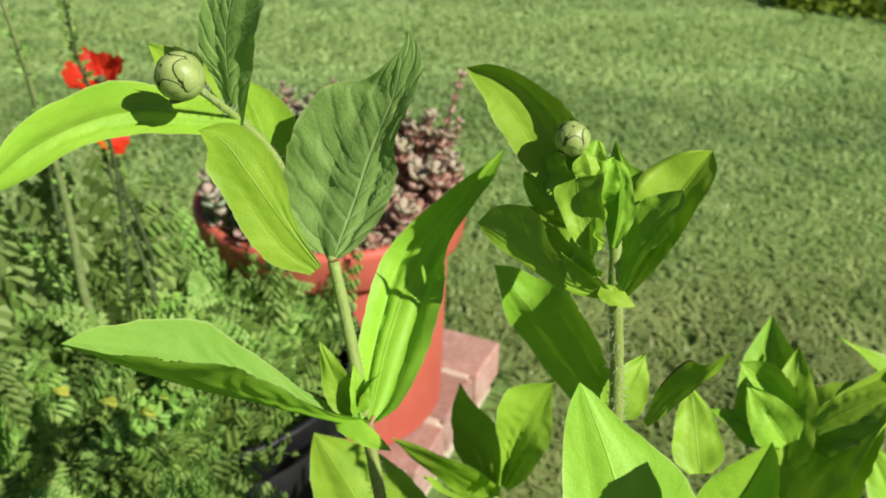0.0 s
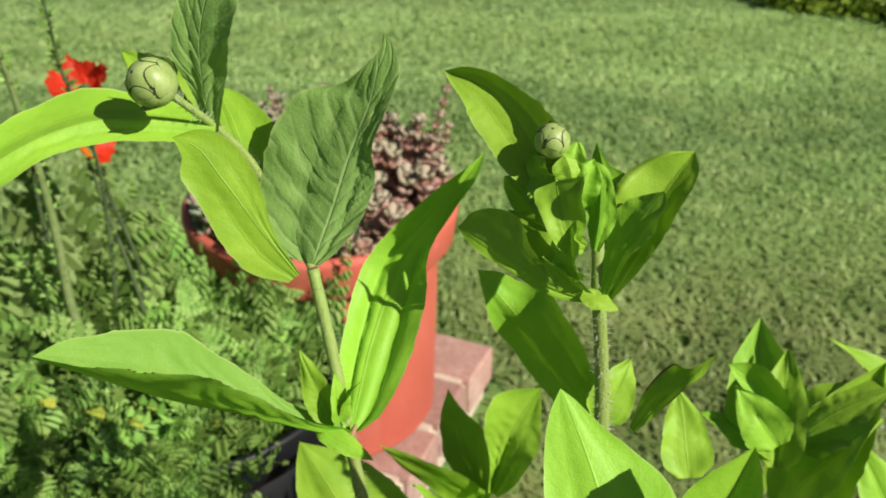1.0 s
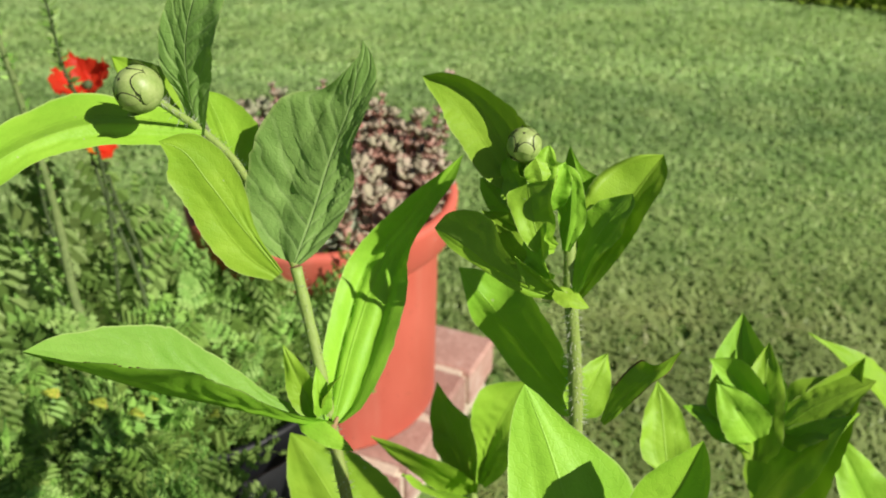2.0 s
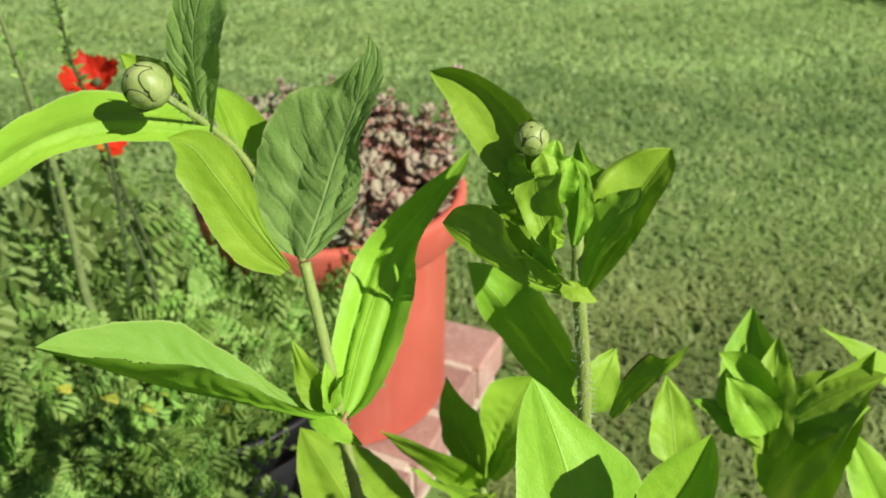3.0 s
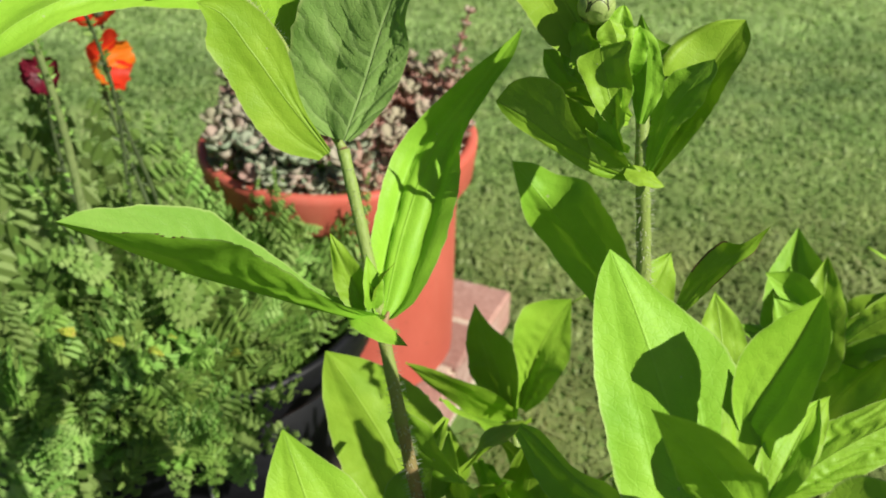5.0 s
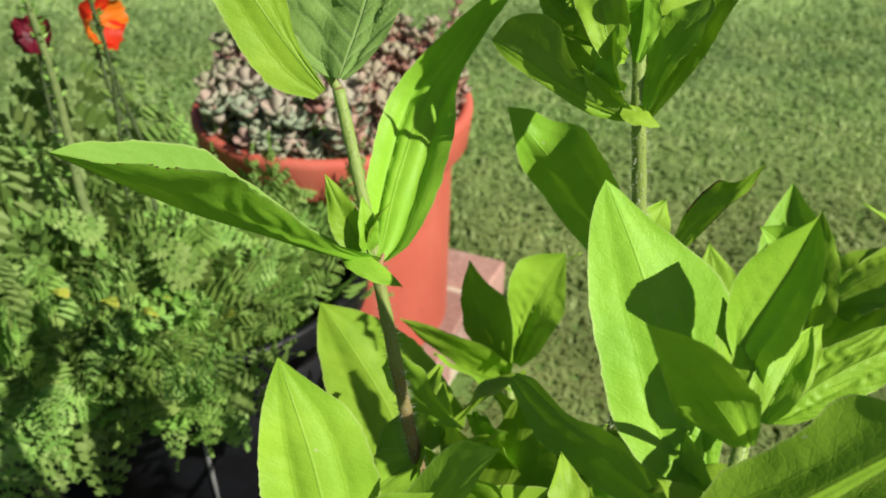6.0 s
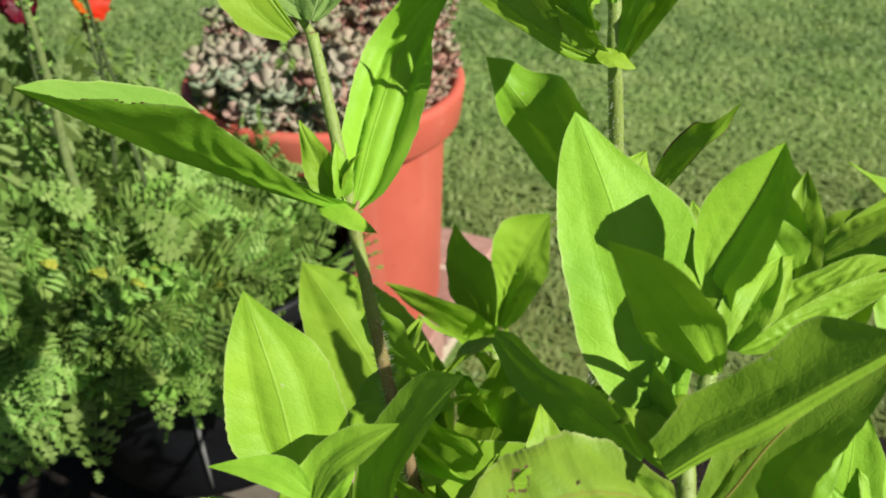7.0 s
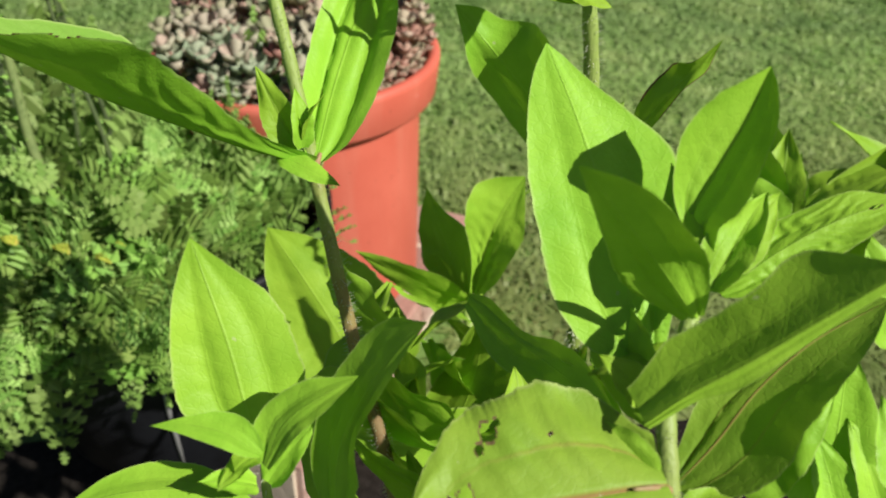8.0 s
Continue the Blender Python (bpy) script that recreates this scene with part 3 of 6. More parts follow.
def build_yarrow():
    rng = random.Random(21)
    plant = thing("feathery_plant", TUB + Vector((0, 0, 0.204)), "mound of finely cut green foliage spilling over a black pot", "plant")
    shapes = []
    for k in range(6):
        lobed = k in (1, 2, 3)
        me = frond_mesh(40 + k, 4 if lobed else 6 + k % 3, 0.40 if lobed else 0.27 + 0.06 * (k % 3), 0.2 + 0.12 * (k % 3), 0.17 if lobed else 0.10)
        me.materials.append(YARROW if k < 4 else YARROW_PALE)
        shapes.append(me)
    yellow = frond_mesh(60, 11, 0.22, 0.3)
    yellow.materials.append(YARROW_YELLOW)

    def add(me, p, d, up, size, width=1.0):
        ob = new("frond", me)
        ob.parent = plant
        ob.matrix_parent_inverse = plant.matrix_world.inverted()
        ob.matrix_world = place(p, d, up, size, width)
        return ob

    # tufted sprigs with gaps between them; the ones at the back and on the sunny side stay short
    for k in range(52):
        r, a = 0.162 * math.sqrt((k + 0.5) / 52), k * 2.39996 + rng.uniform(-0.25, 0.25)
        x, y = r * math.cos(a), r * math.sin(a)
        if x > 0.10 or (y < -0.10 and x > 0.03):
            continue
        out = Vector((x, y, 0)) / 0.165
        way = Vector((out.x * (0.9 if x < 0 else 0.3) + rng.uniform(-0.3, 0.3), out.y * 0.6 + rng.uniform(-0.3, 0.2), 0.75 - 0.35 * out.length + rng.uniform(-0.2, 0.25))).normalized()
        base = TUB + Vector((x * 0.93, y * 0.93, 0.203))
        tall = rng.uniform(0.035, 0.085) * (0.7 if x > 0.06 else 1.35 if x < -0.04 else 1.0)
        big = rng.uniform(0.05, 0.085) * (0.8 if x > 0.05 else 1.0)
        turn = rng.uniform(0, 6.28)
        side = way.orthogonal().normalized()
        over = way.cross(side)
        for q in range(7):
            f = 0.35 + 0.65 * q / 6
            c = turn + q * 2.4
            d = side * math.cos(c) + over * math.sin(c) + way * (0.15 + 0.9 * f)
            add(shapes[rng.randrange(6) if q < 6 else 4 + k % 2], base + way * (tall * f), d, way + Vector((0, -0.5, 0.5)), big * rng.uniform(0.8, 1.15) * (1.1 - 0.3 * f), rng.uniform(0.85, 1.15))
    # plumes that stand above the mound
    for x, y, h, lx in ((-0.150, 0.02, 0.19, -0.25), (-0.135, 0.05, 0.21, -0.1), (-0.12, 0.0, 0.16, -0.35), (-0.10, 0.08, 0.185, 0.1), (-0.155, -0.02, 0.16, -0.5), (-0.07, 0.05, 0.17, 0.15), (-0.115, -0.04, 0.15, 0.1), (-0.14, 0.08, 0.2, -0.3), (-0.06, 0.10, 0.14, 0.1), (-0.01, 0.08, 0.09, -0.2),
                        (0.03, 0.06, 0.10, 0.15), (0.06, 0.09, 0.11, 0.1), (0.085, 0.06, 0.10, -0.1), (-0.08, 0.03, 0.115, -0.15)):
        add(shapes[4 + int(1000 * h) % 2], TUB + Vector((x, y, 0.215)), Vector((lx, rng.uniform(-0.25, 0.1), 1.0)), Vector((rng.uniform(-0.4, 0.4), -1.0, 0.3)), h, 0.8)
    for x, y, h in ((0.112, 0.09, 0.135), (0.082, 0.115, 0.15)):
        add(shapes[4], TUB + Vector((x, y, 0.22)), Vector((0.12, -0.05, 1.0)), Vector((0.2, -1.0, 0.3)), h, 0.7)
    # trails over the left edge
    for k in range(13):
        a = math.radians(rng.uniform(188, 240))
        d0 = Vector((math.cos(a), math.sin(a), 0))
        drop = rng.uniform(-0.05, 0.04)
        base = TUB + d0 * rng.uniform(0.165, 0.195) + Vector((0, 0, 0.235 + drop * 0.55))
        d = d0 * 0.8 + Vector((rng.uniform(-0.4, 0.4), 0, -0.15 + 4.5 * drop))
        add(shapes[rng.randrange(6)], base, d, Vector((d0.x * 0.7, d0.y * 0.7, 0.7)), rng.uniform(0.07, 0.11), 1.15)
    # short fronds that droop over the front rim
    for k in range(22):
        a = math.radians(rng.uniform(248, 320))
        d0 = Vector((math.cos(a), math.sin(a), 0))
        base = TUB + d0 * rng.uniform(0.11, 0.16) + Vector((0, 0, rng.uniform(0.245, 0.265)))
        d = d0 * 0.6 + Vector((rng.uniform(-0.6, 0.6), rng.uniform(-0.3, 0.3), rng.uniform(-0.35, 0.6) if a < 4.5 else rng.uniform(0.1, 0.8)))
        add(shapes[rng.randrange(6)], base, d, Vector((d0.x * 0.4, d0.y * 0.4, 0.9)), rng.uniform(0.040, 0.062) * (1 if a < 4.7 else 0.75), 1.3)
    # a low carpet that hides the soil
    for k in range(70):
        r, a = 0.15 * math.sqrt((k + 0.5) / 70), k * 2.39996
        base = TUB + Vector((r * math.cos(a), r * math.sin(a), 0.212 + 0.012 * rng.random()))
        d = Vector((rng.uniform(-1, 1), rng.uniform(-1, 0.6), rng.uniform(0.2, 0.9)))
        add(shapes[rng.randrange(6)], base, d, Vector((0.2, -0.4, 1.0)), rng.uniform(0.05, 0.08), 1.3)
    # feathery plumes at the back, before the terracotta pot
    for k in range(15):
        base = TUB + Vector((-0.06 + 0.20 * k / 14 + rng.uniform(-0.01, 0.01), rng.uniform(0.02, 0.12), 0.21))
        d = Vector((rng.uniform(-0.25, 0.25), rng.uniform(-0.2, 0.15), 1.0))
        add(shapes[4 + k % 2], base, d, Vector((rng.uniform(-0.5, 0.5), -1.0, 0.3)), rng.uniform(0.075, 0.125), 0.62)
    # sprigs that hang clear of the rim into the sun
    for base, tip in (((-0.025, 0.615, 0.287), (-0.013, 0.559, 0.266)),
                      ((-0.053, 0.604, 0.268), (-0.071, 0.557, 0.259)),
                      ((-0.091, 0.610, 0.274), (-0.093, 0.559, 0.261)),
                      ((-0.041, 0.624, 0.300), (-0.059, 0.596, 0.310)),
                      ((-0.072, 0.648, 0.314), (-0.090, 0.620, 0.308)),
                      ((-0.104, 0.631, 0.305), (-0.109, 0.589, 0.295)),
                      ((-0.076, 0.625, 0.297), (-0.055, 0.584, 0.292))):
        d = Vector(tip) - Vector(base)
        add(shapes[len(shapes) - 2], Vector(base) - d * 0.35, d, Vector((0.4, -0.6, 0.8)), d.length * 1.35, 1.25)
    for x, y, z, s in ((-0.03, -0.135, 0.285, 0.018), (0.0, -0.14, 0.278, 0.022), (0.055, -0.135, 0.268, 0.020), (-0.075, -0.12, 0.285, 0.017), (-0.015, -0.15, 0.265, 0.016), (0.01, -0.13, 0.285, 0.014)):
        add(yellow, TUB + Vector((x, y, z)), Vector((x * 6, -0.5, 0.5)), Vector((0.2, -0.6, 0.8)), s, 1.4)


build_yarrow()


def petal_into(bm, centre, d, up, length, width, cup, seed):
    """A crinkled petal with a rounded outer edge."""
    side = d.cross(up).normalized()
    n = side.cross(d).normalized()
    grid = []
    for i in range(8):
        u = i / 7
        w = width * (0.18 + 0.82 * math.sin(min(1.0, u * 1.02) * math.pi * 0.62) ** 0.8) * (1.0 if u < 0.85 else 0.86)
        row = []
        for j in range(9):
            v = -1 + j / 4
            reach = u * (1 - 0.16 * v * v * u + 0.16 * u * noise.noise(Vector((v * 4.5, seed, 2))))
            z = cup * length * (u * u + 0.35 * v * v * u) + 0.26 * length * u * noise.noise(Vector((v * 3.5, u * 4, seed * 3.7)))
            row.append(bm.verts.new(centre + d * length * reach + side * (w * v * 0.5) + n * z))
        grid.append(row)
    for i in range(7):
        for j in range(8):
            bm.faces.new((grid[i][j], grid[i][j + 1], grid[i + 1][j + 1], grid[i + 1][j]))


def flower(name, root, centre, axis, petals, length, width, cup, material, parent_label, category, centre_material):
    """A flower head of separate petals on a stalk with small narrow leaves."""
    f = thing(name, root[0], parent_label, category)
    pts = smooth_path(root, 7)
    bm = bmesh.new()
    tube_into(bm, pts, [0.0026 - 0.0012 * k / len(pts) for k in range(len(pts))], 7)
    part("stalk", bm, STALK_DARK, f)
    rng = random.Random(len(name) + int(1000 * centre[2]))
    verts, faces = [], []
    for k in range(40):
        p = pts[int(rng.uniform(0.1, 0.92) * (len(pts) - 1))]
        d = Vector((rng.uniform(-1, 1), rng.uniform(-1, 1), rng.uniform(-0.2, 0.8))).normalized()
        s = d.orthogonal().normalized() * 0.0012
        q = len(verts)
        l = rng.uniform(0.005, 0.012)
        verts.extend([p, p + d * l * 0.5 + s, p + d * l, p + d * l * 0.5 - s])
        faces.append((q, q + 1, q + 2, q + 3))
    tagged(link("needle_foliage", from_lists("needle_foliage", verts, faces), STALK_DARK, f), kind="stuff")
    axis = Vector(axis).normalized()
    x = axis.orthogonal().normalized()
    y = axis.cross(x)
    for k in range(petals):
        a = 2 * math.pi * k / petals + 0.35
        bm = bmesh.new()
        petal_into(bm, Vector(centre) + axis * 0.0006 * (k % 3), (x * math.cos(a) + y * math.sin(a) + axis * 0.15).normalized(), axis, length * rng.uniform(0.75, 1.15), width, cup, k + 1)
        part("petal", bm, material[k % len(material)], f)
    bm = bmesh.new()
    bmesh.ops.create_icosphere(bm, subdivisions=2, radius=length * 0.16)
    for v in bm.verts:
        v.co *= 1 + 0.2 * noise.noise(v.co * 400)
    bm.transform(Matrix.Translation(Vector(centre) + axis * length * 0.1))
    part("flower_centre", bm, centre_material, f)


def bristly_stalk(root, thick, leaflets, size, material, label):
    """A tall stalk set with small leaflets and side tufts."""
    st = thing("flower_stalk", root[0], label, "stalk", "stalks beside the flowers")
    pts = smooth_path(root, 8)
    bm = bmesh.new()
    tube_into(bm, pts, [thick * (1 - 0.6 * k / len(pts)) for k in range(len(pts))], 7)
    part("stalk", bm, material, st)
    rng = random.Random(int(root[0][0] * 1000) + leaflets)
    verts, faces = [], []
    for k in range(leaflets):
        f = rng.uniform(0.03, 1)
        p = pts[int(f * (len(pts) - 1))].lerp(pts[min(len(pts) - 1, int(f * (len(pts) - 1)) + 1)], rng.random())
        axis = (pts[-1] - pts[0]).normalized()
        d = (axis * rng.uniform(0.1, 1.0) + Vector((rng.uniform(-1, 1), rng.uniform(-1, 1), 0))).normalized()
        s = d.cross(Vector((rng.uniform(-1, 1), -1, 0.3))).normalized()
        l = size * rng.uniform(0.5, 1.2)
        q = len(verts)
        n = d.cross(s) * l * 0.08
        verts.extend([p, p + d * l * 0.5 + s * l * 0.16 + n, p + d * l, p + d * l * 0.5 - s * l * 0.16 + n])
        faces.append((q, q + 1, q + 2, q + 3))
    tagged(link("needle_foliage", from_lists("needle_foliage", verts, faces), YARROW if material is STALK else YARROW_PALE, st), kind="stuff")


def build_flowers():
    z0 = TUB.z + 0.2
    flower("poppy_flower", [(-0.02, 0.83, z0), (-0.025, 0.84, 0.42), (-0.04, 0.84, 0.50), (-0.041, 0.84, 0.592)], (-0.040, 0.838, 0.600), (-0.1, -0.45, 0.7), 5, 0.030, 0.030, 0.5, (PETAL, PETAL, PETAL, PETAL),
           "scarlet poppy-like flower on a thin dark stalk", "flower", STALK_DARK)
    flower("poppy_flower", [(-0.01, 0.80, z0), (-0.022, 0.81, 0.42), (-0.040, 0.82, 0.50), (-0.047, 0.825, 0.552)], (-0.047, 0.825, 0.560), (0.72, -0.25, 0.2), 6, 0.032, 0.026, 0.45, (PETAL, PETAL, PETAL_ORANGE),
           "orange-red poppy-like flower drooping from its stalk", "flower", STALK_DARK)
    flower("crimson_flower", [(-0.075, 0.79, z0), (-0.085, 0.80, 0.42), (-0.094, 0.81, 0.50), (-0.090, 0.81, 0.548)], (-0.090, 0.81, 0.556), (0.2, -0.8, 0.4), 7, 0.019, 0.016, 0.4, (PETAL_DARK,),
           "dark crimson double flower past its best", "flower", PETAL_DARK)
    bristly_stalk([(-0.03, 0.74, z0), (-0.065, 0.761, 0.423), (-0.068, 0.772, 0.483), (-0.069, 0.773, 0.544), (-0.074, 0.775, 0.594), (-0.077, 0.775, 0.638), (-0.082, 0.774, 0.686)], 0.0050, 170, 0.010, STALK, "pale green hairy stalk set with small leaflets")
    bristly_stalk([(-0.06, 0.78, z0), (-0.027, 0.775, 0.439), (-0.026, 0.782, 0.483), (-0.022, 0.782, 0.544), (-0.027, 0.780, 0.600), (-0.033, 0.774, 0.640), (-0.034, 0.774, 0.670), (-0.035, 0.774, 0.701)], 0.0024, 260, 0.010, STALK_DARK, "thin dark stalk with tiny needle leaflets")
    bristly_stalk([(-0.06, 0.79, z0), (-0.10, 0.80, 0.40), (-0.13, 0.81, 0.47)], 0.002, 70, 0.014, STALK_DARK, "short leaning stalk with small dark leaflets")


build_flowers()


def build_shrub():
    """The edge of a planted border beyond the lawn."""
    rng = random.Random(5)
    for bx, by, s in ((1.90, 3.62, 0.15), (2.12, 3.49, 0.17), (2.33, 3.35, 0.17), (2.1, 3.75, 0.28), (2.4, 3.6, 0.3)):
        sh = thing("low_shrub", (bx, by, 0), "low leafy green shrub at the edge of the lawn", "shrub", "shrubs beyond the lawn")
        bm = bmesh.new()
        tips = []
        for k in range(12):
            a, e = rng.uniform(0, 6.28), rng.uniform(0.25, 1.3)
            tip = Vector((bx, by, 0)) + Vector((math.cos(a) * math.cos(e), math.sin(a) * math.cos(e), math.sin(e) * 0.45)) * s
            tube_into(bm, smooth_path([(bx, by, -0.01), tip * 0.5 + Vector((bx, by, 0.05)) * 0.5, tip], 4), [0.006 - 0.0005 * q for q in range(9)], 5)
            tips.append(tip)
        part("branches", bm, BARK, sh)
        verts, faces = [], []
        for tip in tips:
            for k in range(75):
                p = tip.lerp(Vector((bx, by, 0.03)), rng.random() ** 1.5 * 0.8) + Vector([rng.gauss(0, 0.045) for _ in range(3)])
                p.z = max(0.01, p.z)
                d = Vector((rng.uniform(-1, 1), rng.uniform(-1, 1), rng.uniform(-0.3, 0.8))).normalized()
                w = d.cross(Vector((rng.uniform(-1, 1), rng.uniform(-1, 1), 1))).normalized() * 0.012
                l = rng.uniform(0.03, 0.05)
                q = len(verts)
                verts.extend([p, p + d * l * 0.45 + w, p + d * l, p + d * l * 0.45 - w])
                faces.append((q, q + 1, q + 2, q + 3))
        tagged(link("foliage", from_lists("foliage", verts, faces), SHRUB, sh), kind="stuff")


build_shrub()


# ---- zinnias ----
def outline(u, blunt):
    """The half width of a zinnia leaf along its length: a clasping base, broad below the middle, a drawn-out tip."""
    return ((u + 0.05) ** 0.5) * (max(0.0, 1 - u) ** (0.42 + 0.9 * blunt)) * (1 - 0.18 * math.exp(-((u - 0.03) / 0.05) ** 2))


def leaf(plant, base, tip, width, face, arch=0.06, fold=0.3, curl=0.0, wave=0.06, blunt=0.72, seed=0, material=None, holes=(), label=""):
    """One leaf from base to tip. face: where its upper side looks; arch: bow of the midrib; fold: rise of both halves from it, in
    radians; curl: further bend towards the edges; holes: spots along and across that were eaten away."""
    base, tip, face = Vector(base), Vector(tip), Vector(face)
    a = tip - base
    length = a.length
    a.normalize()
    n0 = (face - a * face.dot(a)).normalized()
    s0 = n0.cross(a)
    across, steps = (30, 170) if holes else (9, 40)
    peak = max(outline(k / 60, blunt) for k in range(61))
    bm = bmesh.new()
    uv = bm.loops.layers.uv.new("UVMap")
    grid = []
    for i in range(steps + 1):
        u = i / steps
        half = width / 2 * outline(u, blunt) / peak
        half *= 1 + 0.07 * noise.noise(Vector((u * 6, seed * 1.7, 0)))
        c = base + a * (length * u) + n0 * (arch * length * 4 * u * (1 - u))
        c += s0 * (0.03 * length * math.sin(math.pi * u) * noise.noise(Vector((seed * 2.3, 1, u))))
        row = []
        for sgn in (-1, 1):
            way = min(1.0, max(0.0, (u - 0.35) / 0.5))
            f = fold * (1 - 0.55 * way * way * (3 - 2 * way))
            x = z = 0.0
            line = []
            mine = half * (1 + 0.05 * noise.noise(Vector((u * 17, sgn * 5, seed))) + 0.03 * noise.noise(Vector((u * 45, sgn * 3, seed))))
            for j in range(1, across + 1):
                v = j / across
                ang = f + curl * v * v
                x += math.cos(ang) * mine / across
                z += math.sin(ang) * mine / across
                rip = wave * half * (v * v * math.sin(14 * u + 2.1 * seed + sgn) * 1.0 + 1.1 * v * noise.noise(Vector((u * 8, v * 2 + sgn * 3, seed))))
                quilt = 0.004 * width * v * (1 - v) * 4 * math.cos(2 * math.pi * (9 * u - 2.2 * v)) * math.sin(math.pi * min(1, u * 1.1))
                vein = -0.012 * width * math.exp(-(((v - 0.42) / 0.07) ** 2)) * (1 - u)
                swell = 0.10 * width * (0.3 + v) * noise.noise(Vector((u * 3.1 + seed, v * sgn * 1.3, seed * 0.7)))
                line.append((sgn * x, z + rip + quilt + vein + swell, v * sgn))
            row = line[::-1] + [(0.0, -0.006 * width, 0.0)] if sgn < 0 else row + line
        grid.append([(bm.verts.new(c + s0 * x + n0 * z), u, (v + 1) / 2) for x, z, v in row])
    wide = 2 * across
    for i in range(steps):
        for j in range(wide):
            um, vm = (i + 0.5) / steps, (j + 0.5) / wide
            if any(((um - hu) / hr) ** 2 + ((vm - hv) / (hr * 1.5)) ** 2 < 1 + 0.5 * noise.noise(Vector((um * 60, vm * 40, seed))) for hu, hv, hr in holes):
                continue
            corner = (grid[i][j], grid[i][j + 1], grid[i + 1][j + 1], grid[i + 1][j])
            f = bm.faces.new([v for v, _, _ in corner])
            for lp, (_, cu, cv) in zip(f.loops, corner):
                lp[uv].uv = (cu, cv)
            if any(((um - hu) / hr) ** 2 + ((vm - hv) / (hr * 1.5)) ** 2 < 1.45 + 0.5 * noise.noise(Vector((um * 60, vm * 40, seed))) for hu, hv, hr in holes):
                f.material_index = 1
    loose = [v for v in bm.verts if not v.link_faces]
    bmesh.ops.delete(bm, geom=loose, context="VERTS")
    mats = [material or LEAF_TOP] + ([DRY] if holes else [])
    return part("leaf", bm, mats, plant, label)


def between(rows, u):
    """Width and lift at u along a leaf, eased between the given rows of (u, width, lift)."""
    k = 0
    while k < len(rows) - 2 and rows[k + 1][0] < u:
        k += 1

    def slope(j, c):
        a, b = rows[max(0, j - 1)], rows[min(len(rows) - 1, j + 1)]
        return (b[c] - a[c]) / max(1e-4, b[0] - a[0])

    p, q = rows[k], rows[k + 1]
    h = max(1e-4, q[0] - p[0])
    t = min(1.0, max(0.0, (u - p[0]) / h))
    t2, t3 = t * t, t * t * t
    return [p[c] * (2 * t3 - 3 * t2 + 1) + slope(k, c) * h * (t3 - 2 * t2 + t) + q[c] * (3 * t2 - 2 * t3) + slope(k + 1, c) * h * (t3 - t2) for c in (1, 2)]


